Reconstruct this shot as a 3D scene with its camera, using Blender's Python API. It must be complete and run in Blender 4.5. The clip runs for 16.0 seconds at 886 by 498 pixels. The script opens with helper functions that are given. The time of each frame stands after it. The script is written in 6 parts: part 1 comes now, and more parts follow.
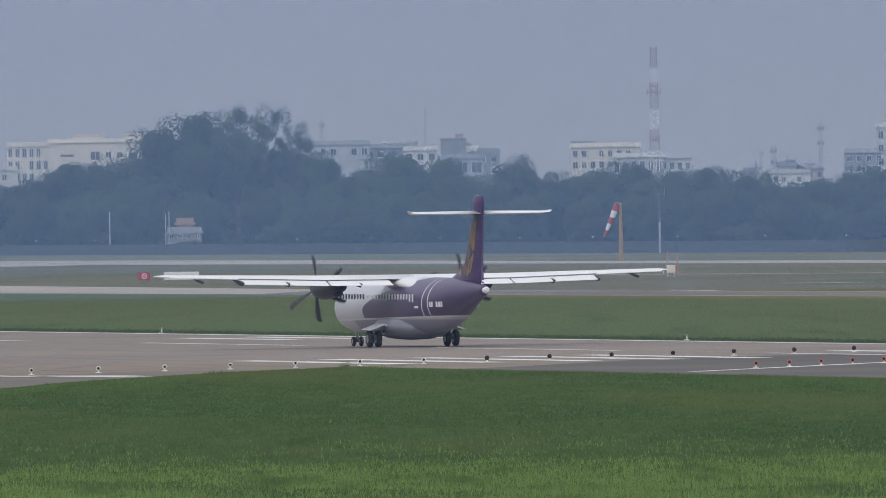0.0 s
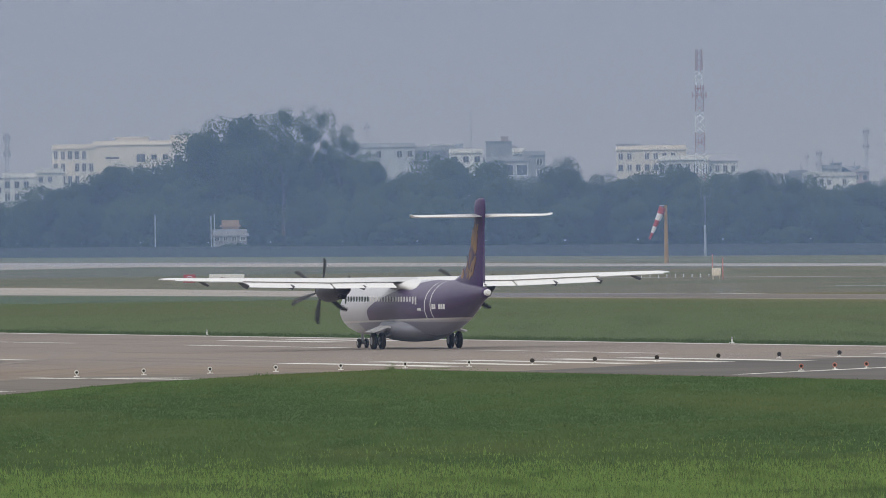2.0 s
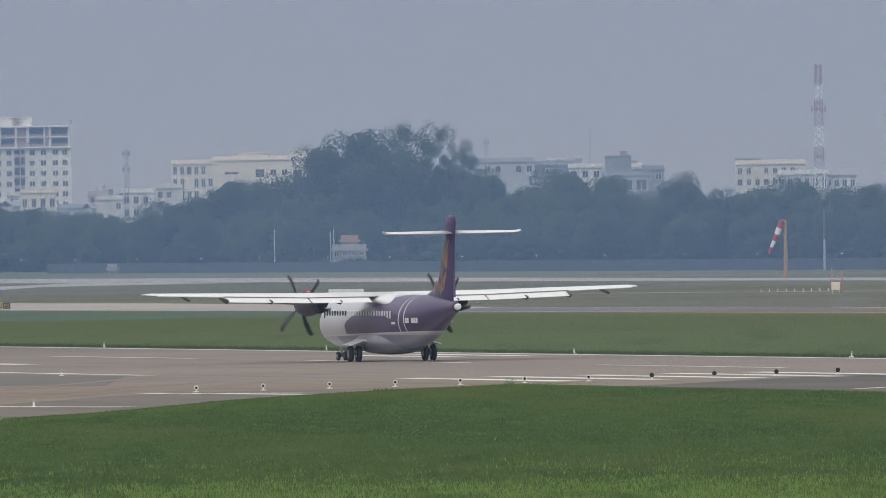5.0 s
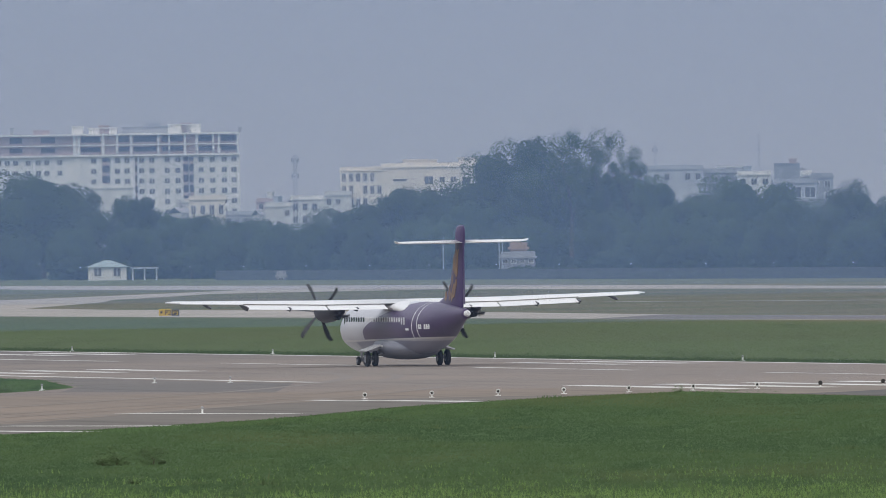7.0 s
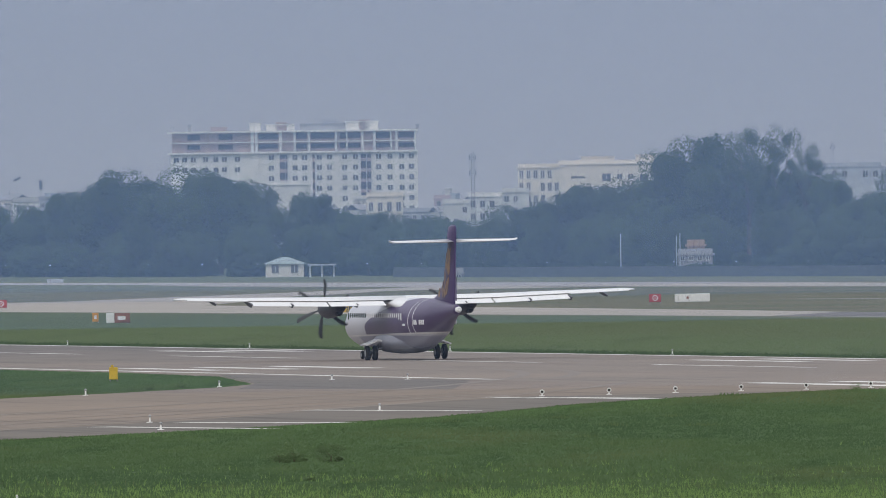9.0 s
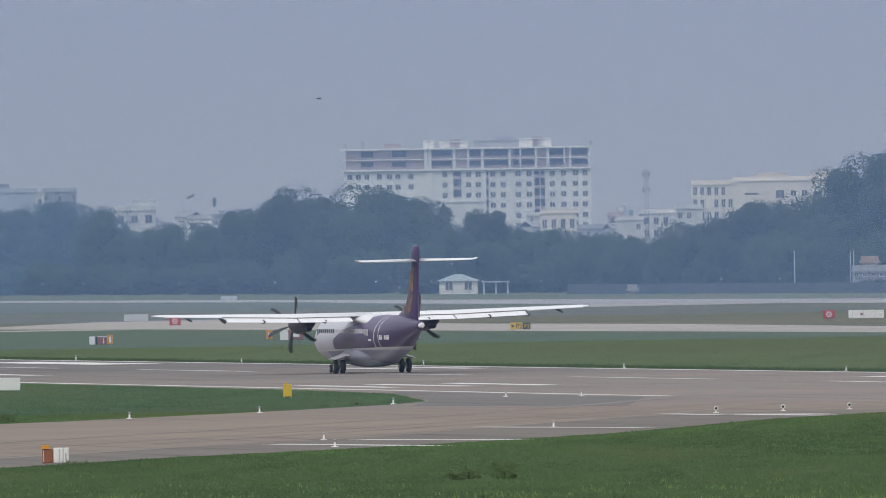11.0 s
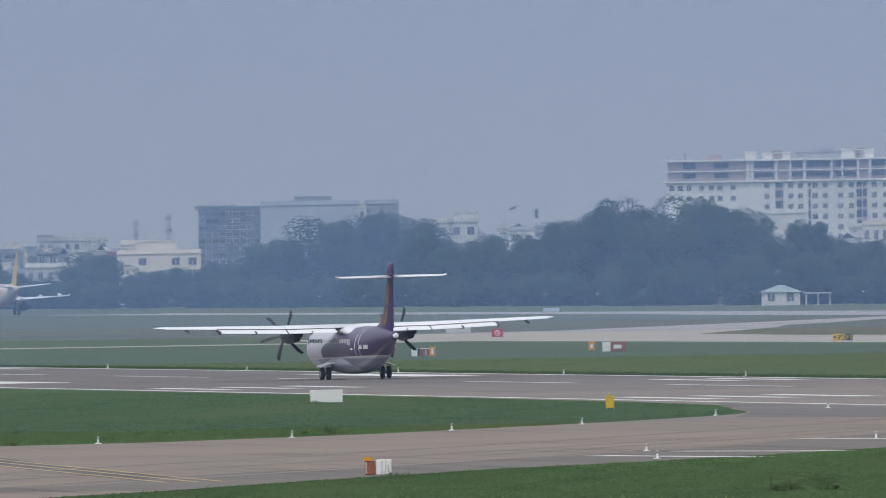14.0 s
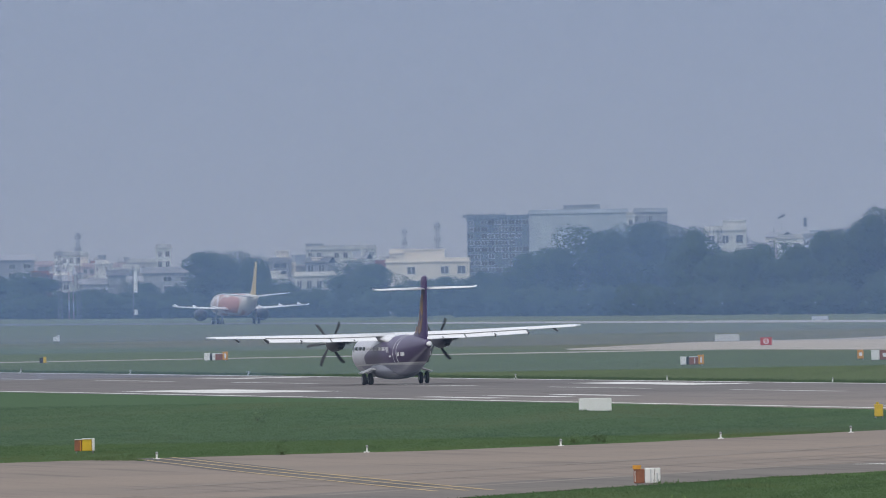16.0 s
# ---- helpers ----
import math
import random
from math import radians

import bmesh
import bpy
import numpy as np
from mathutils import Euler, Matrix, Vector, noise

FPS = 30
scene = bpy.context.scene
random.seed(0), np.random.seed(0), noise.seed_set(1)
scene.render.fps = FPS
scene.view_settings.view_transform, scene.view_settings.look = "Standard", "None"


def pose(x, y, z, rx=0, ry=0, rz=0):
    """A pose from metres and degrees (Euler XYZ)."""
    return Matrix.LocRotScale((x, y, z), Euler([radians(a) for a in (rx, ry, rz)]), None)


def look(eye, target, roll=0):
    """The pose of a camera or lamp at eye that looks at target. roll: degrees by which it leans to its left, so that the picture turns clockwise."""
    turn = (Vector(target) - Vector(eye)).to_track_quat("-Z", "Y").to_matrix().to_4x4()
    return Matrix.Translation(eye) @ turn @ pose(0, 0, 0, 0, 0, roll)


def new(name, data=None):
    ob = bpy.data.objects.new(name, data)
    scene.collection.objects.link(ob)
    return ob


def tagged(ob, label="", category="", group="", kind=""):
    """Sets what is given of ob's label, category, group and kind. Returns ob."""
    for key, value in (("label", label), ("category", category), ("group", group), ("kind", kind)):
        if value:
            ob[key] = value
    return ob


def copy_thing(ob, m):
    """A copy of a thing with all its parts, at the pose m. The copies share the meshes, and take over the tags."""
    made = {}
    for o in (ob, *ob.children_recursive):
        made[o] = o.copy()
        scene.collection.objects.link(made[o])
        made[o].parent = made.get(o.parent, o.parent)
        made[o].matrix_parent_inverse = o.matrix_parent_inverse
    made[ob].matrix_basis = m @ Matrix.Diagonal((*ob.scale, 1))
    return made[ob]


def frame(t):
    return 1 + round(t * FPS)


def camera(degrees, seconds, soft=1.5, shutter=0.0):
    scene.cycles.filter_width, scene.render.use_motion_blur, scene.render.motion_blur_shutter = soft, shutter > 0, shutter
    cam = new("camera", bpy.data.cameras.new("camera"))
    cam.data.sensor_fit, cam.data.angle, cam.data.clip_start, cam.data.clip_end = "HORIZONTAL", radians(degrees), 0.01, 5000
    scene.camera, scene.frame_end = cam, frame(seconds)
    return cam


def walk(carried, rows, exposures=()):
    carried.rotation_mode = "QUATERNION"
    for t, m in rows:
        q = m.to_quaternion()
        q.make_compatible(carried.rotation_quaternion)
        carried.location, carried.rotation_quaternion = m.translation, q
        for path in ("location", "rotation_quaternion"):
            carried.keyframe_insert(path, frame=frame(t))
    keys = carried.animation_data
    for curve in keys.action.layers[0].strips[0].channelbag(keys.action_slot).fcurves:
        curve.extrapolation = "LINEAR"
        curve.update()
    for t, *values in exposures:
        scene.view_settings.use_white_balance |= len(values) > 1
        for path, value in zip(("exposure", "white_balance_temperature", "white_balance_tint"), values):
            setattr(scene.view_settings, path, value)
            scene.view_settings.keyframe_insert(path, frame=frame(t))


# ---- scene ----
# ---- camera ----
EYE_H = 7.38
FOCAL = 32880.0          # lens units per radian, used for bearings
cam = camera(2.7318, 16.0, soft=0.9, shutter=0.25)
PAN = [(0.0, 0.0, -0.1447, -0.876), (0.5, -0.0646, -0.1372, -0.892), (1.0, -0.103, -0.1322, -0.822), (1.5, -0.1378, -0.1369, -0.793),
       (2.0, -0.1397, -0.1347, -0.823), (2.5, -0.1736, -0.1282, -0.857), (3.0, -0.2227, -0.1206, -0.876), (3.5, -0.3286, -0.1224, -0.889),
       (4.0, -0.4024, -0.1158, -0.895), (6.5, -0.8336, -0.0457, -0.877), (7.0, -1.0271, -0.0533, -0.836), (7.5, -1.185, -0.0556, -0.838),
       (8.0, -1.333, -0.0483, -0.848), (8.5, -1.4623, -0.0576, -0.747), (9.0, -1.5744, -0.0549, -0.774), (11.5, -2.2355, 0.0289, -0.858),
       (12.0, -2.3484, 0.0542, -0.845), (12.5, -2.4635, 0.0805, -0.829), (13.0, -2.6016, 0.1065, -0.904), (13.5, -2.8102, 0.0912, -0.94),
       (14.0, -3.1022, 0.0559, -0.946), (14.5, -3.3499, 0.0359, -0.917), (15.0, -3.5506, 0.0306, -0.919), (15.5, -3.7375, 0.0408, -0.924),
       (16.0, -3.9302, 0.0959, -0.998)]


def pan_pose(az, el, roll):
    a, e = radians(az), radians(el)
    eye = Vector((0, 0, EYE_H))
    return look(eye, eye + 1000 * Vector((math.sin(a) * math.cos(e), math.cos(a) * math.cos(e), math.sin(e))), roll)


walk(cam, [(t, pan_pose(az, el, roll)) for t, az, el, roll in PAN],
     exposures=[(0.0, -0.08, 6500, 10), (1.0, -0.04, 6550, 10), (2.5, -0.01, 7120, 8.6), (4.2, -0.01, 7120, 8.6), (6.3, 0.0, 6600, 9), (9.0, 0.0, 6650, 9), (11.5, 0.04, 6550, 9), (12.5, 0.04, 6350, 9), (16.0, 0.02, 6400, 10)])

# ---- world and light ----
world = bpy.data.worlds.new("overcast_sky")
scene.world = world
world.use_nodes = True
wn, wl = world.node_tree.nodes, world.node_tree.links
sky = wn.new("ShaderNodeTexSky")
sky.sky_type = "NISHITA"
sky.sun_disc = False
sky.sun_elevation, sky.sun_rotation = radians(50), radians(208)
sky.dust_density, sky.air_density = 4.0, 1.5
tint = wn.new("ShaderNodeMixRGB")
tint.blend_type = "MULTIPLY"
tint.inputs[0].default_value = 1.0
tint.inputs[2].default_value = (0.05, 0.05, 0.05, 1)
veil = wn.new("ShaderNodeMixRGB")
veil.inputs[0].default_value = 0.85
ramp = wn.new("ShaderNodeValToRGB")
ramp.color_ramp.elements[0].position, ramp.color_ramp.elements[0].color = 0.0, (0.468, 0.456, 0.462, 1)
ramp.color_ramp.elements[1].position, ramp.color_ramp.elements[1].color = 0.5, (1.0, 1.04, 1.12, 1)
mid = ramp.color_ramp.elements.new(0.016)
mid.color = (0.42, 0.428, 0.482, 1)
geo_w = wn.new("ShaderNodeTexCoord")
sep_w = wn.new("ShaderNodeSeparateXYZ")
wl.new(geo_w.outputs["Generated"], sep_w.inputs[0])
wl.new(sep_w.outputs["Z"], ramp.inputs[0])
wl.new(sky.outputs[0], tint.inputs[1])
wl.new(tint.outputs[0], veil.inputs[1])
wl.new(ramp.outputs[0], veil.inputs[2])
wl.new(veil.outputs[0], wn["Background"].inputs["Color"])
wn["Background"].inputs["Strength"].default_value = 1.0

sun_data = bpy.data.lights.new("sun", "SUN")
sun_data.energy, sun_data.angle, sun_data.color = 1.0, radians(20), (1.0, 0.96, 0.9)
sun = new("sun", sun_data)
sun.matrix_world = look((0, 0, 300), (120, 225, 0))
scene.view_settings.exposure = 0.0

# ---- bearings and the runway's own axes ----
LEAN, HORIZON = 0.015165, -83.02
HEADING = 14.02
AX = Vector((-math.sin(radians(HEADING)), math.cos(radians(HEADING)), 0))
CX = Vector((-math.cos(radians(HEADING)), -math.sin(radians(HEADING)), 0))
ORIGIN = Vector((11.05, 965.73, 0))


def rwy(a, c, z=0.0):
    """A point by its way along the runway and across it from the far edge."""
    return ORIGIN + AX * a + CX * c + Vector((0, 0, z))


def bearing(u, v, dist):
    """A point at a bearing (lens units, right and down) and a distance."""
    az, el = (u - LEAN * v) / FOCAL, -((v + LEAN * u) - HORIZON) / FOCAL
    return Vector((math.sin(az) * dist, math.cos(az) * dist, EYE_H + dist * math.tan(el)))


def unit(dist):
    """Metres that one lens unit spans at a distance."""
    return dist / FOCAL


# ---- materials ----
def nodes_of(name):
    m = bpy.data.materials.new(name)
    m.use_nodes = True
    return m, m.node_tree.nodes, m.node_tree.links, m.node_tree.nodes["Principled BSDF"]


def surface(name, col, col2=None, rough=0.6, metal=0.0, scale=3.0, bump=0.1, fine=25.0, vary=0.0, stretch=(1, 1, 1), spec=0.4):
    """Two colours mixed by coarse and fine noise, with a little relief."""
    m, n, l, b = nodes_of(name)
    col2 = col2 or tuple(c * 0.78 for c in col)
    tc = n.new("ShaderNodeTexCoord")
    mp = n.new("ShaderNodeMapping")
    mp.inputs["Scale"].default_value = stretch
    l.new(tc.outputs["Object"], mp.inputs[0])
    big, small = n.new("ShaderNodeTexNoise"), n.new("ShaderNodeTexNoise")
    big.inputs["Scale"].default_value, small.inputs["Scale"].default_value = scale, fine
    big.inputs["Detail"].default_value = 5
    l.new(mp.outputs[0], big.inputs["Vector"])
    l.new(mp.outputs[0], small.inputs["Vector"])
    add = n.new("ShaderNodeMath")
    add.operation = "MULTIPLY_ADD"
    add.inputs[1].default_value = 0.4
    l.new(small.outputs["Fac"], add.inputs[0])
    l.new(big.outputs["Fac"], add.inputs[2])
    rng = n.new("ShaderNodeMapRange")
    rng.inputs[1].default_value, rng.inputs[2].default_value = 0.5, 0.9
    l.new(add.outputs[0], rng.inputs[0])
    mix = n.new("ShaderNodeMixRGB")
    mix.inputs[1].default_value, mix.inputs[2].default_value = (*col, 1), (*col2, 1)
    l.new(rng.outputs[0], mix.inputs[0])
    out = mix
    if vary:
        info = n.new("ShaderNodeObjectInfo")
        hsv = n.new("ShaderNodeHueSaturation")
        mr = n.new("ShaderNodeMapRange")
        mr.inputs[3].default_value, mr.inputs[4].default_value = 1 - vary, 1 + vary
        l.new(info.outputs["Random"], mr.inputs[0])
        l.new(mr.outputs[0], hsv.inputs["Value"])
        l.new(mix.outputs[0], hsv.inputs["Color"])
        out = hsv
    l.new(out.outputs[0], b.inputs["Base Color"])
    b.inputs["Roughness"].default_value, b.inputs["Metallic"].default_value = rough, metal
    b.inputs["Specular IOR Level"].default_value = spec
    if bump:
        bp = n.new("ShaderNodeBump")
        bp.inputs["Strength"].default_value, bp.inputs["Distance"].default_value = bump, 0.02
        l.new(small.outputs["Fac"], bp.inputs["Height"])
        l.new(bp.outputs[0], b.inputs["Normal"])
    return m


def ground_mat():
    """Mown airfield grass: greens, straw and damp patches at three scales."""
    m, n, l, b = nodes_of("airfield_grass")
    tc = n.new("ShaderNodeTexCoord")
    prev = None
    for scale, lo, hi, col in ((0.035, 0.42, 0.62, (0.1, 0.125, 0.05)), (0.012, 0.42, 0.6, (0.115, 0.125, 0.062)), (0.3, 0.5, 0.75, (0.05, 0.075, 0.03))):
        t = n.new("ShaderNodeTexNoise")
        t.inputs["Scale"].default_value, t.inputs["Detail"].default_value = scale, 6
        l.new(tc.outputs["Object"], t.inputs["Vector"])
        r = n.new("ShaderNodeMapRange")
        r.inputs[1].default_value, r.inputs[2].default_value, r.inputs[4].default_value = lo, hi, 0.8
        l.new(t.outputs["Fac"], r.inputs[0])
        mx = n.new("ShaderNodeMixRGB")
        mx.inputs[1].default_value, mx.inputs[2].default_value = (0.083, 0.112, 0.05, 1), (*col, 1)
        l.new(r.outputs[0], mx.inputs[0])
        if prev:
            l.new(prev.outputs[0], mx.inputs[1])
        prev = mx
    # unmown straw field beyond the far taxiway
    dot, zone = n.new("ShaderNodeVectorMath"), n.new("ShaderNodeMapRange")
    dot.operation = "DOT_PRODUCT"
    dot.inputs[1].default_value = CX
    l.new(tc.outputs["Object"], dot.inputs[0])
    off = ORIGIN.dot(CX)
    zone.inputs[1].default_value, zone.inputs[2].default_value = off - 95, off - 125
    l.new(dot.outputs["Value"], zone.inputs[0])
    straw = n.new("ShaderNodeMixRGB")
    straw.inputs[1].default_value, straw.inputs[2].default_value = (0.155, 0.138, 0.077, 1), (0.095, 0.116, 0.052, 1)
    t = n.new("ShaderNodeTexNoise")
    t.inputs["Scale"].default_value, t.inputs["Detail"].default_value = 0.02, 6
    l.new(tc.outputs["Object"], t.inputs["Vector"])
    r = n.new("ShaderNodeMapRange")
    r.inputs[1].default_value, r.inputs[2].default_value = 0.46, 0.66
    l.new(t.outputs["Fac"], r.inputs[0])
    l.new(r.outputs[0], straw.inputs[0])
    mx = n.new("ShaderNodeMixRGB")
    l.new(zone.outputs[0], mx.inputs[0])
    l.new(prev.outputs[0], mx.inputs[1])
    l.new(straw.outputs[0], mx.inputs[2])
    # greener sward further along the field, and the lush near side of the runway
    way = n.new("ShaderNodeVectorMath")
    way.operation = "DOT_PRODUCT"
    way.inputs[1].default_value = AX
    l.new(tc.outputs["Object"], way.inputs[0])
    off_a = ORIGIN.dot(AX)
    out = mx
    for src, lo, hi, c0, c1, size in ((way, off_a + 1250, off_a + 2050, (0.112, 0.138, 0.054), (0.135, 0.144, 0.066), 0.03), (dot, off - 96, off - 84, (0.1, 0.126, 0.055), (0.078, 0.11, 0.048), 0.12), (dot, off + 20, off + 40, (0.062, 0.112, 0.044), (0.05, 0.094, 0.038), 0.25)):
        nz, pick, fade, lay = n.new("ShaderNodeTexNoise"), n.new("ShaderNodeMixRGB"), n.new("ShaderNodeMapRange"), n.new("ShaderNodeMixRGB")
        nz.inputs["Scale"].default_value, nz.inputs["Detail"].default_value = size, 4
        l.new(tc.outputs["Object"], nz.inputs["Vector"])
        l.new(nz.outputs["Fac"], pick.inputs[0])
        pick.inputs[1].default_value, pick.inputs[2].default_value = (*c0, 1), (*c1, 1)
        fade.inputs[1].default_value, fade.inputs[2].default_value, fade.inputs[4].default_value = lo, hi, 0.9
        l.new(src.outputs["Value"], fade.inputs[0])
        l.new(fade.outputs[0], lay.inputs[0])
        l.new(out.outputs[0], lay.inputs[1])
        l.new(pick.outputs[0], lay.inputs[2])
        out = lay
    l.new(out.outputs[0], b.inputs["Base Color"])
    b.inputs["Roughness"].default_value, b.inputs["Specular IOR Level"].default_value = 0.95, 0.05
    return m


def pavement_mat(name, base, dark, light, along=0.02, worn=None):
    """Worn pavement with long rubber and tyre streaks along the traffic."""
    m, n, l, b = nodes_of(name)
    tc = n.new("ShaderNodeTexCoord")
    mp = n.new("ShaderNodeMapping")
    mp.inputs["Rotation"].default_value = (0, 0, -radians(HEADING))
    l.new(tc.outputs["Object"], mp.inputs[0])
    st = n.new("ShaderNodeMapping")
    st.inputs["Scale"].default_value = (0.9, along, 1)
    l.new(mp.outputs[0], st.inputs[0])
    streak, blot, grit = (n.new("ShaderNodeTexNoise") for _ in range(3))
    streak.inputs["Scale"].default_value, streak.inputs["Detail"].default_value = 1.0, 6
    blot.inputs["Scale"].default_value, blot.inputs["Detail"].default_value = 0.03, 5
    grit.inputs["Scale"].default_value, grit.inputs["Detail"].default_value = 3.0, 3
    l.new(st.outputs[0], streak.inputs["Vector"])
    l.new(mp.outputs[0], blot.inputs["Vector"])
    l.new(mp.outputs[0], grit.inputs["Vector"])
    cur = None
    for tex, lo, hi, col in ((streak, 0.5, 0.72, dark), (blot, 0.45, 0.65, light), (grit, 0.55, 0.8, dark)):
        r = n.new("ShaderNodeMapRange")
        r.inputs[1].default_value, r.inputs[2].default_value, r.inputs[4].default_value = lo, hi, 0.8
        l.new(tex.outputs["Fac"], r.inputs[0])
        mx = n.new("ShaderNodeMixRGB")
        mx.inputs[1].default_value, mx.inputs[2].default_value = (*base, 1), (*col, 1)
        l.new(r.outputs[0], mx.inputs[0])
        if cur:
            l.new(cur.outputs[0], mx.inputs[1])
        cur = mx
    if worn:
        # grey rubber-coated length of the landing zone
        a0, a1, col, col2 = worn
        way, fade, lay, two = n.new("ShaderNodeVectorMath"), n.new("ShaderNodeMapRange"), n.new("ShaderNodeMixRGB"), n.new("ShaderNodeMixRGB")
        way.operation = "DOT_PRODUCT"
        way.inputs[1].default_value = AX
        l.new(tc.outputs["Object"], way.inputs[0])
        fade.inputs[1].default_value, fade.inputs[2].default_value, fade.inputs[4].default_value = ORIGIN.dot(AX) + a0, ORIGIN.dot(AX) + a1, 0.85
        l.new(way.outputs["Value"], fade.inputs[0])
        wide = n.new("ShaderNodeMapRange")
        wide.inputs[1].default_value, wide.inputs[2].default_value = 0.38, 0.62
        l.new(streak.outputs["Fac"], wide.inputs[0])
        two.inputs[1].default_value, two.inputs[2].default_value = (*col, 1), (*col2, 1)
        l.new(wide.outputs[0], two.inputs[0])
        l.new(fade.outputs[0], lay.inputs[0])
        l.new(cur.outputs[0], lay.inputs[1])
        l.new(two.outputs[0], lay.inputs[2])
        cur = lay
    l.new(cur.outputs[0], b.inputs["Base Color"])
    b.inputs["Roughness"].default_value, b.inputs["Specular IOR Level"].default_value = 0.9, 0.15
    return m


def leaf_mat(name, a, bcol, patch=None, spread=(0.7, 1.35), along=None):
    m, n, l, b = nodes_of(name)
    g = n.new("ShaderNodeNewGeometry")
    info = n.new("ShaderNodeObjectInfo")
    mx = n.new("ShaderNodeMixRGB")
    mx.inputs[1].default_value, mx.inputs[2].default_value = (*a, 1), (*bcol, 1)
    l.new(g.outputs["Random Per Island"], mx.inputs[0])
    hsv = n.new("ShaderNodeHueSaturation")
    mr = n.new("ShaderNodeMapRange")
    mr.inputs[3].default_value, mr.inputs[4].default_value = spread
    l.new(info.outputs["Random"], mr.inputs[0])
    l.new(mr.outputs[0], hsv.inputs["Value"])
    l.new(mx.outputs[0], hsv.inputs["Color"])
    out = hsv
    if patch:
        tc = n.new("ShaderNodeTexCoord")
        for scale, lo, hi, col, stretch in patch:
            mp = n.new("ShaderNodeMapping")
            mp.inputs["Scale"].default_value = (1, stretch, 1)
            l.new(tc.outputs["Object"], mp.inputs[0])
            nz = n.new("ShaderNodeTexNoise")
            nz.inputs["Scale"].default_value, nz.inputs["Detail"].default_value = scale, 2.5
            l.new(mp.outputs[0], nz.inputs["Vector"])
            r = n.new("ShaderNodeMapRange")
            r.inputs[1].default_value, r.inputs[2].default_value, r.inputs[4].default_value = lo, hi, 0.75
            l.new(nz.outputs["Fac"], r.inputs[0])
            m2 = n.new("ShaderNodeMixRGB")
            m2.inputs[2].default_value = (*col, 1)
            l.new(out.outputs[0], m2.inputs[1])
            l.new(r.outputs[0], m2.inputs[0])
            out = m2
    if along:
        tc, way, fade, lay = n.new("ShaderNodeTexCoord"), n.new("ShaderNodeVectorMath"), n.new("ShaderNodeMapRange"), n.new("ShaderNodeMixRGB")
        way.operation = "DOT_PRODUCT"
        way.inputs[1].default_value = AX
        l.new(tc.outputs["Object"], way.inputs[0])
        fade.inputs[1].default_value, fade.inputs[2].default_value, fade.inputs[4].default_value = ORIGIN.dot(AX) + along[0], ORIGIN.dot(AX) + along[1], 0.85
        l.new(way.outputs["Value"], fade.inputs[0])
        l.new(fade.outputs[0], lay.inputs[0])
        l.new(out.outputs[0], lay.inputs[1])
        lay.inputs[2].default_value = (*along[2], 1)
        out = lay
    l.new(out.outputs[0], b.inputs["Base Color"])
    b.inputs["Roughness"].default_value, b.inputs["Specular IOR Level"].default_value = 0.7, 0.2
    return m


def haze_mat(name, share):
    """Sheet imitating haze: mostly clear, the rest a blue tint lit by daylight."""
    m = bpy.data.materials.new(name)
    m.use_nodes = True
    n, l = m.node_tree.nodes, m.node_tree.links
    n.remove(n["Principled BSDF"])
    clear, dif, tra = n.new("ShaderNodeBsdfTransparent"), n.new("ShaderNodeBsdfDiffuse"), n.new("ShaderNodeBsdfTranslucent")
    # the blue of distance haze is put into this colour
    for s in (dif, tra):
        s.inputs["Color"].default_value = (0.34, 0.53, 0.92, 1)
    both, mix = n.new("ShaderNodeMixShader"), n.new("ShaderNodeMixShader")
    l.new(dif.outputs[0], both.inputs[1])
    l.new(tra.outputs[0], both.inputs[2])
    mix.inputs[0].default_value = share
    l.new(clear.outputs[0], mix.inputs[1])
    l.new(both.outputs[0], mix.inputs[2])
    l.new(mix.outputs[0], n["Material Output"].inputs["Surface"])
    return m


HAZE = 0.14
M_GRASS = ground_mat()
M_RUNWAY = pavement_mat("worn_runway_concrete", (0.235, 0.2, 0.175), (0.15, 0.13, 0.118), (0.27, 0.222, 0.188), worn=(60, 260, (0.17, 0.156, 0.15), (0.115, 0.107, 0.106)))
M_TAXIBROWN = pavement_mat("dusty_brown_concrete", (0.225, 0.188, 0.163), (0.14, 0.12, 0.108), (0.265, 0.215, 0.18))
M_OLD = pavement_mat("grey_old_asphalt", (0.165, 0.15, 0.138), (0.1, 0.092, 0.088), (0.2, 0.175, 0.155))
M_ASPHALT = pavement_mat("dark_asphalt", (0.12, 0.115, 0.115), (0.08, 0.08, 0.08), (0.16, 0.15, 0.145))
M_TAXI = pavement_mat("pale_taxiway_concrete", (0.37, 0.33, 0.28), (0.26, 0.23, 0.19), (0.43, 0.38, 0.33))
M_LINE = surface("white_line_paint", (0.78, 0.77, 0.74), (0.5, 0.48, 0.45), 0.7, scale=0.15, fine=2.0, bump=0)
M_YLINE = surface("faded_yellow_paint", (0.5, 0.35, 0.15), (0.32, 0.24, 0.14), 0.7, scale=0.2, fine=2.0, bump=0)
M_WHITE = surface("white_aircraft_paint", (0.82, 0.82, 0.83), (0.76, 0.76, 0.78), 0.35, scale=0.6, fine=6, bump=0)
M_GREY = surface("grey_aircraft_paint", (0.3, 0.312, 0.375), (0.25, 0.262, 0.32), 0.4, scale=0.6, fine=6, bump=0)
M_DARK = surface("dark_grey_rubber", (0.03, 0.03, 0.032), (0.05, 0.048, 0.045), 0.8, fine=8, bump=0)
M_BLADE = surface("black_blade_composite", (0.025, 0.025, 0.028), (0.04, 0.04, 0.04), 0.5, bump=0)
M_STEEL = surface("bare_steel", (0.45, 0.45, 0.46), (0.3, 0.3, 0.31), 0.4, 0.6, bump=0)
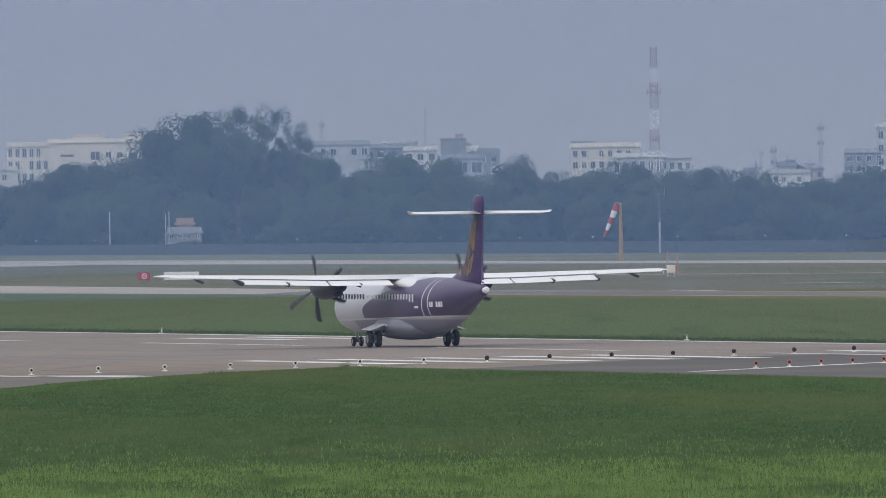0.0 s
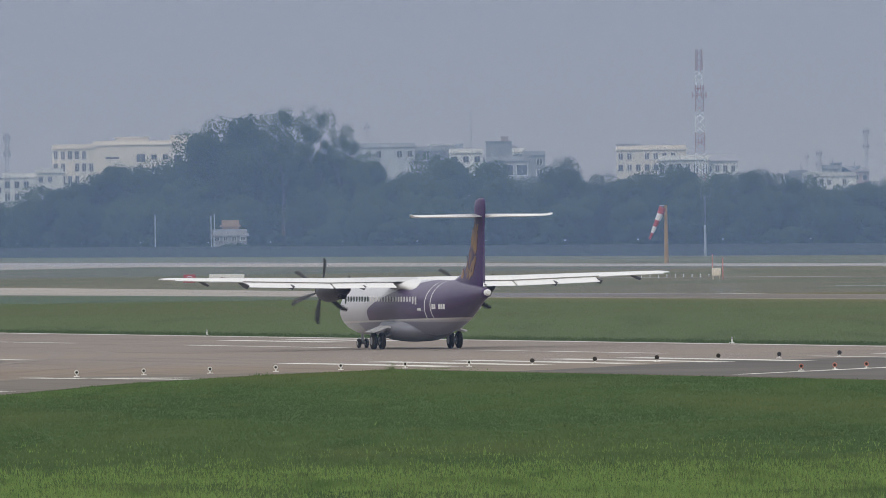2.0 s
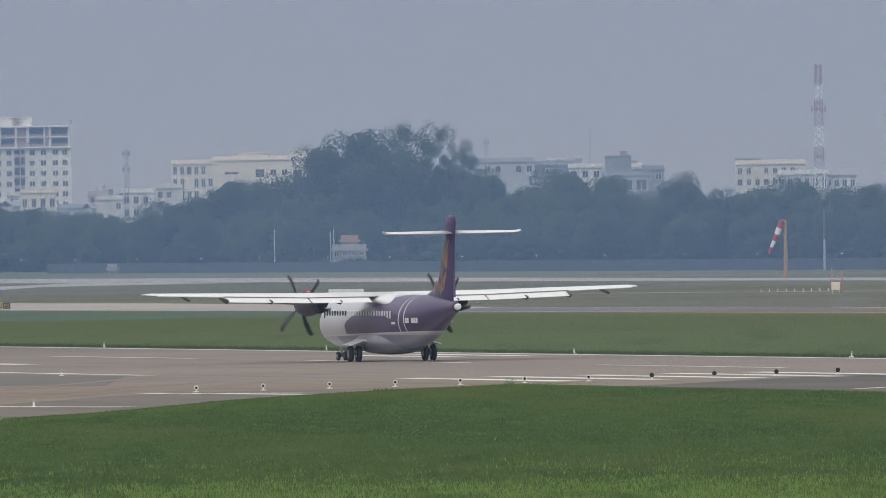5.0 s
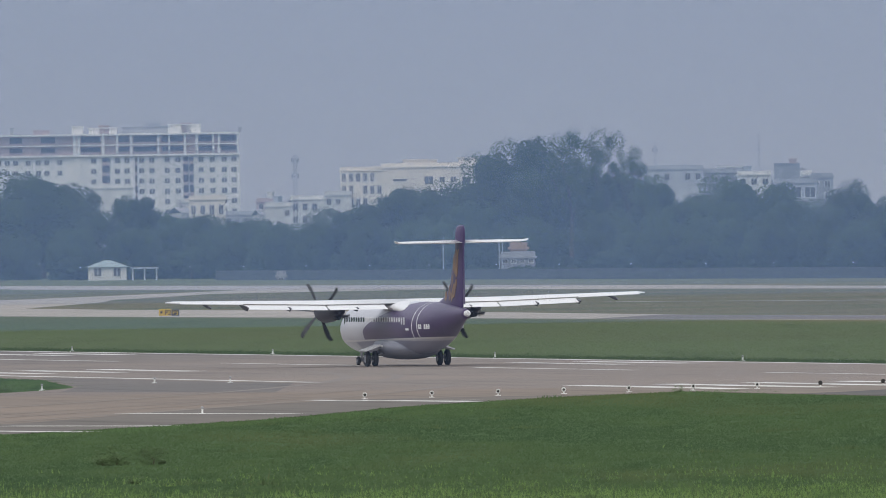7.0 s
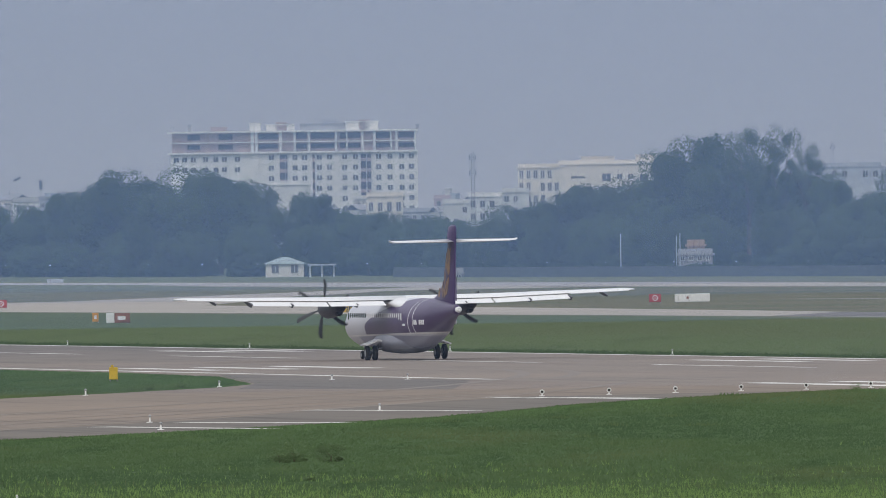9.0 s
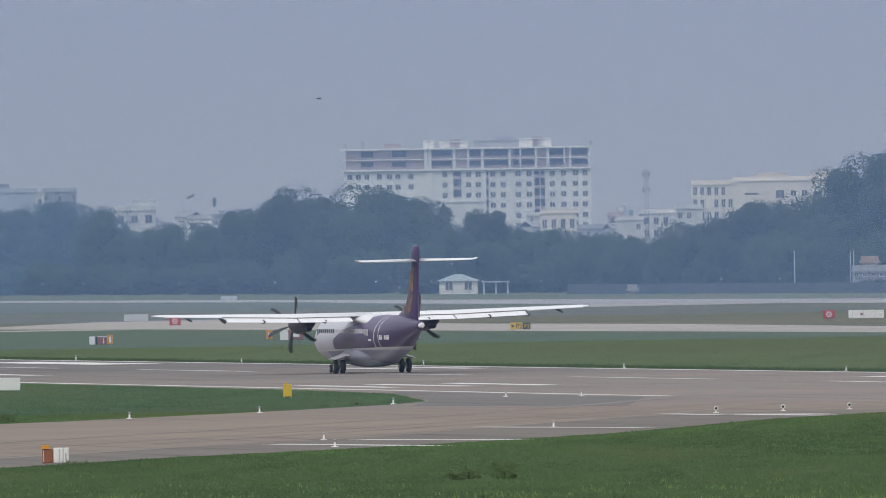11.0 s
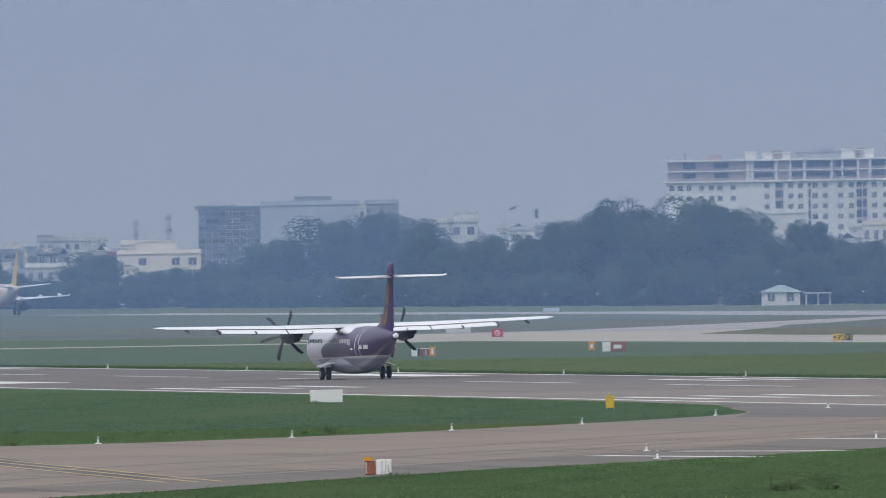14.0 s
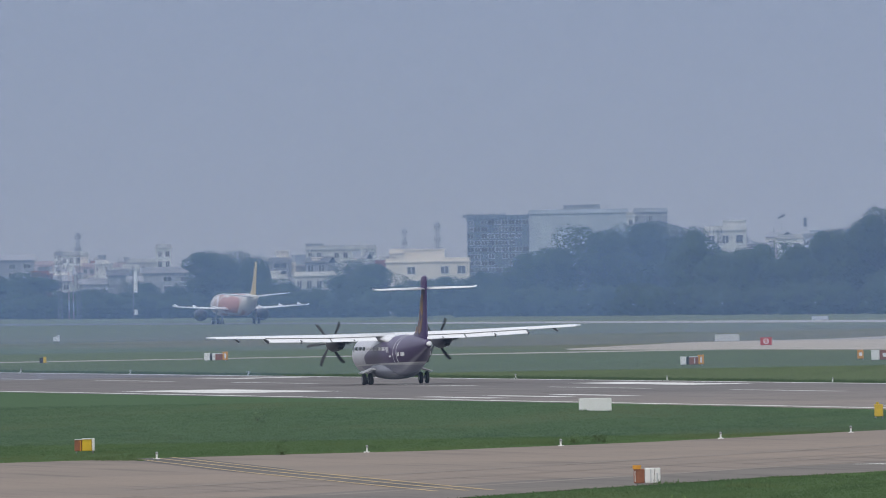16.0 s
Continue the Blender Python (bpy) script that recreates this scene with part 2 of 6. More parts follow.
M_GOLD = surface("golden_paint", (0.42, 0.26, 0.13), (0.2, 0.115, 0.1), 0.4, scale=1.5, fine=8, bump=0)
M_PURPLE = surface("purple_aircraft_paint", (0.082, 0.05, 0.15), (0.062, 0.038, 0.11), 0.35, scale=0.4, fine=4, bump=0)
M_GLASS = surface("dark_window_glass", (0.03, 0.04, 0.05), (0.06, 0.07, 0.08), 0.15, bump=0, spec=0.6)
M_ORANGE = surface("orange_sign_paint", (0.75, 0.35, 0.05), (0.6, 0.28, 0.05), 0.5, bump=0)
M_YELLOW = surface("yellow_sign_paint", (0.75, 0.5, 0.04), (0.62, 0.4, 0.04), 0.5, bump=0)
M_RED = surface("red_sign_paint", (0.48, 0.07, 0.07), (0.36, 0.06, 0.06), 0.5, bump=0)
M_PINKRIM = surface("faded_pink_rim", (0.62, 0.24, 0.2), (0.5, 0.2, 0.17), 0.5, bump=0)
M_SOCKPOLE = surface("weathered_ochre_paint", (0.42, 0.26, 0.09), (0.32, 0.21, 0.09), 0.6, bump=0)
M_BLACK = surface("black_paint", (0.02, 0.02, 0.02), (0.035, 0.035, 0.035), 0.6, bump=0)
M_BOX = surface("white_sheet_metal", (0.87, 0.87, 0.85), (0.76, 0.75, 0.72), 0.5, scale=0.8, fine=5, bump=0)
M_BROWN = surface("rusty_sheet_metal", (0.33, 0.13, 0.075), (0.2, 0.09, 0.06), 0.7, scale=2, fine=9, bump=0)
M_BARK = surface("tree_bark", (0.12, 0.09, 0.065), (0.07, 0.055, 0.04), 0.9, scale=2, fine=14, bump=0.4)
M_LEAF = leaf_mat("dark_green_foliage", (0.032, 0.056, 0.02), (0.05, 0.078, 0.027), spread=(0.8, 1.25))
M_BLADEGRASS = leaf_mat("grass_blades", (0.07, 0.124, 0.048), (0.077, 0.131, 0.051), ((0.35, 0.52, 0.68, (0.047, 0.092, 0.037), 0.05), (0.5, 0.54, 0.7, (0.085, 0.136, 0.052), 0.07), (0.05, 0.5, 0.62, (0.047, 0.093, 0.04), 0.2), (0.07, 0.52, 0.66, (0.105, 0.132, 0.056), 0.12)))
M_BRIGHT = leaf_mat("bright_grass_blades", (0.085, 0.152, 0.045), (0.12, 0.185, 0.055), ((0.5, 0.5, 0.7, (0.052, 0.105, 0.036), 0.1),))
M_STALK = leaf_mat("pale_grass_stalks", (0.11, 0.165, 0.065), (0.155, 0.19, 0.085))
M_FIELD = leaf_mat("field_grass_blades", (0.083, 0.12, 0.052), (0.091, 0.126, 0.055), ((0.25, 0.5, 0.72, (0.062, 0.1, 0.044), 0.05), (0.02, 0.46, 0.62, (0.112, 0.13, 0.061), 0.25)))
M_DRY = leaf_mat("dry_field_blades", (0.135, 0.122, 0.066), (0.15, 0.134, 0.072), ((0.03, 0.46, 0.6, (0.095, 0.108, 0.053), 0.2), (0.012, 0.5, 0.62, (0.16, 0.128, 0.08), 0.2)), along=(1250, 2050, (0.122, 0.142, 0.06)))
M_WEED = leaf_mat("weed_leaves", (0.08, 0.13, 0.052), (0.1, 0.155, 0.062))
M_TALL = leaf_mat("tall_verge_grass", (0.03, 0.056, 0.02), (0.05, 0.085, 0.03))
M_PLASTER = surface("cream_plaster", (0.84, 0.75, 0.62), (0.72, 0.64, 0.52), 0.85, scale=0.12, fine=1.5, bump=0, vary=0.08)
M_PLASTER_W = surface("white_plaster", (0.72, 0.69, 0.62), (0.52, 0.5, 0.46), 0.85, scale=0.3, fine=1.5, bump=0, vary=0.22)
M_PLASTER_G = surface("grey_plaster", (0.4, 0.4, 0.4), (0.3, 0.3, 0.31), 0.85, scale=0.3, fine=1.5, bump=0, vary=0.35)
M_PLASTER_P = surface("dull_pink_plaster", (0.56, 0.43, 0.4), (0.46, 0.38, 0.37), 0.85, scale=0.12, fine=1.5, bump=0)
M_TILE = surface("dull_red_roof", (0.3, 0.12, 0.09), (0.22, 0.1, 0.08), 0.8, scale=0.3, fine=3, bump=0)
M_TIN = surface("pale_tin_roof", (0.5, 0.53, 0.55), (0.38, 0.4, 0.42), 0.5, scale=0.3, fine=3, bump=0)
M_GREENROOF = surface("pale_green_roof", (0.35, 0.42, 0.4), (0.28, 0.34, 0.33), 0.6, scale=0.3, fine=3, bump=0)
M_WINDOW = surface("dim_window_pane", (0.08, 0.085, 0.1), (0.15, 0.15, 0.17), 0.25, bump=0, vary=0.4)
M_BLOCK = surface("clean_white_plaster", (0.86, 0.83, 0.76), (0.74, 0.71, 0.66), 0.85, scale=0.05, fine=1.0, bump=0)
M_BLOCKGLASS = surface("shaded_window_pane", (0.05, 0.055, 0.07), (0.1, 0.1, 0.12), 0.3, bump=0, vary=0.5)
M_OFFICE = surface("blue_grey_glass_cladding", (0.12, 0.14, 0.17), (0.18, 0.2, 0.23), 0.4, scale=0.08, fine=0.6, bump=0)
M_ROOFDARK = surface("weathered_roof_sheet", (0.2, 0.19, 0.19), (0.3, 0.28, 0.27), 0.7, scale=0.2, fine=2, bump=0, vary=0.5)
M_MAST = surface("grey_lattice_steel", (0.16, 0.16, 0.17), (0.12, 0.12, 0.13), 0.6, 0.2, bump=0)
M_MASTRED = surface("faded_red_lattice", (0.4, 0.22, 0.19), (0.32, 0.2, 0.18), 0.6, bump=0)
M_HAZE = haze_mat("blue_haze_sheet", HAZE)
M_HAZE_THIN = haze_mat("thin_blue_haze_sheet", 0.05)


# ---- mesh helpers ----
def mesh_of(name, bm, mats):
    me = bpy.data.meshes.new(name)
    bm.to_mesh(me)
    bm.free()
    for m in (mats if isinstance(mats, (list, tuple)) else [mats]):
        me.materials.append(m)
    return me


def part(name, bm, mats, parent=None, label="", smooth=False):
    me = mesh_of(name, bm, mats)
    if smooth:
        for p in me.polygons:
            p.use_smooth = True
    ob = new(name, me)
    if parent:
        ob.parent = parent
    if label:
        ob["label"] = label
    return ob


def empty(name, m=None):
    ob = new(name)
    ob.empty_display_size = 0.5
    if m is not None:
        ob.matrix_basis = m
    return ob


def box(bm, x0, x1, y0, y1, z0, z1, mat=0, bevel=0.0, m=None):
    vs = [bm.verts.new((x, y, z)) for z in (z0, z1) for y in (y0, y1) for x in (x0, x1)]
    fs = [bm.faces.new([vs[i] for i in q]) for q in ((0, 2, 3, 1), (4, 5, 7, 6), (0, 1, 5, 4), (2, 6, 7, 3), (0, 4, 6, 2), (1, 3, 7, 5))]
    for f in fs:
        f.material_index = mat
    if bevel:
        bmesh.ops.bevel(bm, geom=list({e for f in fs for e in f.edges}), offset=bevel, segments=1, affect="EDGES", material=-1)
    if m is not None:
        bmesh.ops.transform(bm, matrix=m, verts=[v for v in bm.verts if v in set(vs)])
    return vs


def tube(bm, p, q, r0, r1=None, seg=8, mat=0, caps=True):
    """A tapered rod from p to q."""
    p, q = Vector(p), Vector(q)
    r1 = r0 if r1 is None else r1
    m = (q - p).to_track_quat("Z", "Y").to_matrix()
    a = [bm.verts.new(p + m @ Vector((r0 * math.cos(2 * math.pi * i / seg), r0 * math.sin(2 * math.pi * i / seg), 0))) for i in range(seg)]
    b = [bm.verts.new(q + m @ Vector((r1 * math.cos(2 * math.pi * i / seg), r1 * math.sin(2 * math.pi * i / seg), 0))) for i in range(seg)]
    for i in range(seg):
        bm.faces.new((a[i], a[(i + 1) % seg], b[(i + 1) % seg], b[i])).material_index = mat
    if caps:
        bm.faces.new(a[::-1]).material_index = mat
        bm.faces.new(b).material_index = mat


def loft(bm, rings, mat=0, close=True):
    """Skin through rings of points of equal count."""
    vr = [[bm.verts.new(p) for p in r] for r in rings]
    n = len(vr[0])
    for a, b in zip(vr, vr[1:]):
        for i in range(n):
            bm.faces.new((a[i], a[(i + 1) % n], b[(i + 1) % n], b[i])).material_index = mat
    if close:
        bm.faces.new(vr[0][::-1]).material_index = mat
        bm.faces.new(vr[-1]).material_index = mat
    return vr


def slab(name, pts, z0, z1, mat, label, kind="structure"):
    """A flat sheet with thickness over a polygon of ground points."""
    bm = bmesh.new()
    lo = [bm.verts.new((p.x, p.y, z0)) for p in pts]
    hi = [bm.verts.new((p.x, p.y, z1)) for p in pts]
    n = len(pts)
    bm.faces.new(hi)
    for i in range(n):
        bm.faces.new((lo[i], lo[(i + 1) % n], hi[(i + 1) % n], hi[i]))
    bmesh.ops.recalc_face_normals(bm, faces=bm.faces)
    ob = part(name, bm, mat)
    return tagged(ob, label, name.split("_")[0], kind=kind)


# ---- ground and pavements ----
def build_ground():
    bm = bmesh.new()
    vs = [bm.verts.new(p) for p in ((-2500, -300, 0), (2500, -300, 0), (2500, 4900, 0), (-2500, 4900, 0))]
    bm.faces.new(vs)
    tagged(part("ground", bm, M_GRASS), "mown green airfield grass with straw patches", "grass", kind="structure")


NEAR_EDGE = [(-119, 45.4), (-126, 49), (-137, 55.6), (-160, 66), (-172, 71), (-192, 78), (-214, 86), (-240, 98), (-258, 107), (-272, 115), (-300, 127.5), (-318, 135), (-480, 215)]
ISLE_EDGE = [(-240, 205), (-163, 127), (-150, 114), (-144, 105), (-122, 91), (-84, 73), (-59, 62.5), (-46, 58.4), (-37, 56.5), (-7, 51.4), (6, 49), (39, 47), (75, 46.4), (140, 45.6)]


def R(pts, z=0.0):
    return [rwy(a, c, z) for a, c in pts]


def build_pavements():
    slab("runway", R([(-500, -0.4), (2600, -0.4), (2600, 45.6), (-500, 45.6)]), -0.2, 0.02, M_RUNWAY, "worn grey-brown concrete runway with rubber streaks")
    slab("taxiway_exit", R(NEAR_EDGE + ISLE_EDGE), -0.2, 0.018, M_TAXIBROWN, "dusty brown concrete taxiway joining the runway")
    slab("runway_shoulder", R([(-140, 45.5), (-136, 42.6), (-103, 26), (-99, 15), (-160, 9), (-500, 6), (-500, 45.5)]), 0.0, 0.0245, M_ASPHALT, "dark asphalt apron of the runway's end")
    slab("taxiway_shoulder", R([(a, c) for a, c in NEAR_EDGE[1:-1]] + [(a + 4, c + 8.5) for a, c in reversed(NEAR_EDGE[2:-1])]), 0.0, 0.022, M_OLD, "grey asphalt shoulder beside the taxiway")
    slab("taxiway_corner", R([(-46, 58.2), (-37, 56.3), (-7, 51.2), (6, 48.8), (20, 46.2), (-40, 46.0), (-90, 58), (-70, 64)]), 0.0, 0.0235, M_OLD, "grey asphalt fillet at the taxiway's corner")
    slab("taxiway_far", R([(200, -118), (860, -107), (935, -101), (965, -106), (1085, -142), (1120, -165), (1305, -228), (1475, -284), (1385, -292), (1340, -250), (1240, -222), (1177, -203), (1111, -188), (1002, -159), (957, -147), (892, -143), (800, -144), (725, -140), (600, -131), (200, -136)]), -0.2, 0.02, M_TAXI, "pale concrete taxiway beyond the runway")
    slab("taxiway_cross", R([(872, -20), (886, -20), (892, -104), (866, -104)]), -0.2, 0.014, M_TAXI, "pale concrete road across the grass")
    slab("runway_far", R([(300, -294), (1250, -294), (1480, -284), (1640, -290), (1760, -304), (2290, -306), (2290, -328), (1760, -330), (1500, -332), (1250, -316), (300, -316)]), -0.2, 0.02, M_TAXI, "pale concrete second runway")
    slab("runway_far_end", R([(2290.2, -306), (3200, -306), (3200, -328), (2290.2, -328)]), -0.2, 0.02, M_ASPHALT, "dull dark asphalt end of the second runway")


def build_far_strips():
    slab("taxiway_worn", R([(200, -119), (560, -113), (610, -131), (590, -130), (200, -135)]), 0.0, 0.0245, M_OLD, "dull brown worn stretch of the far taxiway")
    stripe("service_path", 560, -268, 900, -196, 4.0, M_TAXI, 0.03, "narrow pale service path across the far grass")
    stripe("shoulder_line", 598, -168, 588, -172, 1.6)
    stripe("shoulder_line", 500, -131, 492, -134, 1.6)
    post = None
    for k in range(9):
        m = Matrix.Translation(rwy(823, -209.5 - 0.85 * k, 0.0))
        if post:
            copy_thing(post, m)
            continue
        bm = bmesh.new()
        tube(bm, (0, 0, 0), (0, 0, 0.24), 0.03, 0.025, 8)
        tube(bm, (0, 0, 0.24), (0, 0, 0.3), 0.05, 0.03, 8)
        post = part("approach_stake", bm, M_BOX)
        post.matrix_basis = m
        tagged(post, "short white stake in the far grass", "stake", "white stakes")


def stripe(name, a0, c0, a1, c1, w, mat=None, z=0.0285, label="worn white painted line"):
    p, q = rwy(a0, c0), rwy(a1, c1)
    side = Vector((0, 0, 1)).cross((q - p).normalized()) * w / 2
    bm = bmesh.new()
    n = max(1, int((q - p).length / 6))
    rows = []
    rnd = random.Random(int(a0 * 7 + c0 * 13))
    for i in range(n + 1):
        m = p.lerp(q, i / n)
        j = 1 + rnd.uniform(-0.08, 0.08)
        rows.append((bm.verts.new(m + side * j + Vector((0, 0, z))), bm.verts.new(m - side * j + Vector((0, 0, z)))))
    for (a, b), (c, d) in zip(rows, rows[1:]):
        bm.faces.new((a, b, d, c))
    bmesh.ops.recalc_face_normals(bm, faces=bm.faces)
    return tagged(part(name, bm, mat or M_LINE), label, "marking", "painted markings", "structure")


def build_markings():
    stripe("edge_line", -500, 0.7, 2500, 0.7, 0.9)
    stripe("edge_line", -38, 44.4, 2500, 44.4, 0.9)
    for k in range(-1, 30):
        stripe("centre_line", -59 + 65 * k, 17.4, -22 + 65 * k, 17.4, 0.6)
    for c in (41.2, 36.9, 32.6, 28.3, 24.5, 12, 8.2, 4.4):
        stripe("threshold_bar", -112, c, -80, c, 1.5)
    for a0 in (48, 196, 480):
        for c in (40.2, 36.0, 31.8, 4.2, 8.0):
            stripe("touchdown_bar", a0, c, a0 + 26, c, 1.5)
    stripe("aiming_bar", 298, 36.5, 344, 36.5, 7.5)
    stripe("aiming_bar", 298, 6.5, 344, 6.5, 4.5)
    stripe("shoulder_line", -172, 43.5, -120, 13, 0.7)
    for a0, c0, a1, c1 in ((-233, 103.5, -249, 100.3), (-179, 84, -193, 80), (-133.5, 65.8, -142, 65.5), (-142, 64.4, -153, 63), (-137, 65.6, -146, 61.6), (-222, 98, -232, 93.5)):
        stripe("shoulder_line", a0, c0, a1, c1, 1.2)
    stripe("taxi_line_border", -153, 118.4, -219, 124.4, 2.9, M_ASPHALT, 0.0215, "dark border of the taxi guide line")
    stripe("taxi_line_border", -219, 124.4, -296, 130.5, 2.4, M_ASPHALT, 0.0215, "dark border of the taxi guide line")
    for off in (0, 0.9, 2.0):
        stripe("taxi_line", -152 - off, 117.4 + off, -219, 123.4 + off, 0.2, M_YLINE, label="faded yellow taxi guide line")
        stripe("taxi_line", -219, 123.4 + off, -296, 129.5 + off, 0.24, M_YLINE, label="faded yellow taxi guide line")


def build_tyre_marks():
    """Curved dark tyre marks where traffic turns between taxiway and runway."""
    rnd = random.Random(17)
    bm = bmesh.new()
    for k in range(6):
        off, bend, w = rnd.gauss(0, 5.0), rnd.uniform(-8, 8), rnd.uniform(0.3, 0.9)
        pts = []
        a_end = rnd.uniform(20, 160)
        for i in range(25):
            t = i / 24
            p0, p1, p2, p3 = (a_end, 24 + off * 0.5), (-10, 26 + off * 0.6), (-90, 46 + off + bend * 0.3), (-330, 160 + off * 1.2)
            q = [(1 - t) ** 3 * p0[j] + 3 * (1 - t) ** 2 * t * p1[j] + 3 * (1 - t) * t * t * p2[j] + t ** 3 * p3[j] for j in (0, 1)]
            pts.append(q)
        lo, hi = sorted((rnd.randrange(0, 25), rnd.randrange(0, 25)))
        if hi - lo < 4:
            hi = min(24, lo + 5)
        prev, z = None, 0.0249 + 0.0002 * k
        run = pts[lo:hi + 1]
        for q, (a, c) in enumerate(run):
            (a0, c0), (a1, c1) = run[max(0, q - 1)], run[min(len(run) - 1, q + 1)]
            ln = math.hypot(a1 - a0, c1 - c0) or 1.0
            na, nc = -(c1 - c0) / ln * w / 2, (a1 - a0) / ln * w / 2
            pr = (bm.verts.new(rwy(a - na, c - nc, z)), bm.verts.new(rwy(a + na, c + nc, z)))
            if prev:
                bm.faces.new((prev[0], prev[1], pr[1], pr[0]))
            prev = pr
    for k in range(22):
        a, c, ln, w = rnd.uniform(-80, 900), rnd.choice((rnd.gauss(14, 2.5), rnd.gauss(21, 2.5))), rnd.uniform(15, 90), rnd.uniform(0.2, 0.6)
        vs = [bm.verts.new(rwy(x, y, 0.0231 + 0.00007 * k)) for x, y in ((a, c - w / 2), (a + ln, c - w / 3), (a + ln, c + w / 3), (a, c + w / 2))]
        bm.faces.new(vs)
    bmesh.ops.recalc_face_normals(bm, faces=bm.faces)
    tagged(part("tyre_marks", bm, M_RUBBER), "dark rubber tyre marks curving over the pavement", "tyre marks", kind="stuff")


M_RUBBER = surface("rubber_smear", (0.188, 0.16, 0.142), (0.225, 0.19, 0.165), 0.85, scale=0.2, fine=2, bump=0)


# ---- small airfield fittings ----
def edge_light():
    root = empty("edge_light")
    bm = bmesh.new()
    tube(bm, (0, 0, 0), (0, 0, 0.05), 0.14, 0.12)
    part("base_plate", bm, M_BOX, root)
    bm = bmesh.new()
    tube(bm, (0, 0, 0.05), (0, 0, 0.22), 0.04, 0.035)
    part("stem", bm, M_BOX, root)
    bm = bmesh.new()
    bmesh.ops.create_uvsphere(bm, u_segments=10, v_segments=6, radius=0.062)
    bmesh.ops.translate(bm, verts=bm.verts, vec=(0, 0, 0.27))
    part("lamp_glass", bm, M_STEEL, root, smooth=True)
    return tagged(root, "small white elevated runway edge light on grass verge", "light", "runway edge lights")


def bar_light(rim, rim_words, lens):
    root = empty("guard_light")
    bm = bmesh.new()
    tube(bm, (0, 0, 0), (0, 0, 0.03), 0.13, 0.12)
    tube(bm, (0, 0, 0.03), (0, 0, 0.12), 0.035, 0.03)
    part("base_plate", bm, M_BOX, root)
    bm = bmesh.new()
    tube(bm, (0, -0.05, 0.2), (0, 0.08, 0.2), 0.105, 0.09, 12)
    part("housing", bm, rim, root, rim_words)
    bm = bmesh.new()
    tube(bm, (0, -0.08, 0.2), (0, -0.052, 0.2), lens, lens, 12)
    part("lens", bm, M_BLACK, root, "black round lens")
    return tagged(root, "round black-faced light in a row across the pavement", "light", "threshold lights")


def letters(text, size, mat, parent, x, y, z):
    """Upright lettering facing the runway's near side, as a mesh."""
    cu = bpy.data.curves.new("lettering", "FONT")
    cu.body, cu.size, cu.extrude = text, size, 0.008
    cu.align_x = "CENTER"
    tmp = new("lettering", cu)
    me = bpy.data.meshes.new_from_object(tmp.evaluated_get(bpy.context.evaluated_depsgraph_get()))
    bpy.data.objects.remove(tmp)
    me.materials.clear()
    me.materials.append(mat)
    ob = new("lettering", me)
    ob.parent = parent
    ob.matrix_basis = pose(x, y, z, 90, 0, 0)
    return ob


def sign(name, a, c, pieces, label, turn=0.0, z=0.12):
    """A row of upright sign boxes on two feet: pieces of (width, height, material[, bars])."""
    root = empty(name, Matrix.Translation(rwy(a, c)) @ pose(0, 0, 0, 0, 0, turn))
    total = sum(p[0] for p in pieces)
    x = -total / 2
    for p in pieces:
        w, h, mat = p[:3]
        bm = bmesh.new()
        box(bm, x, x + w - 0.02, -0.12, 0.12, z, z + h, bevel=0.02)
        face = part("panel", bm, mat, root)
        for bx, bz, bw, bh, bmat in (p[3] if len(p) > 3 else ()):
            b2 = bmesh.new()
            box(b2, x + bx * w, x + (bx + bw) * w, -0.15, -0.121, z + bz * h, z + (bz + bh) * h)
            part("bar", b2, bmat, face)
        x += w
    for sx in (-0.4, 0.4):
        bm = bmesh.new()
        tube(bm, (sx * total, 0, 0), (sx * total, 0, z), 0.04)
        part("foot", bm, M_STEEL, root)
    return tagged(root, label, "sign", "airfield signs")


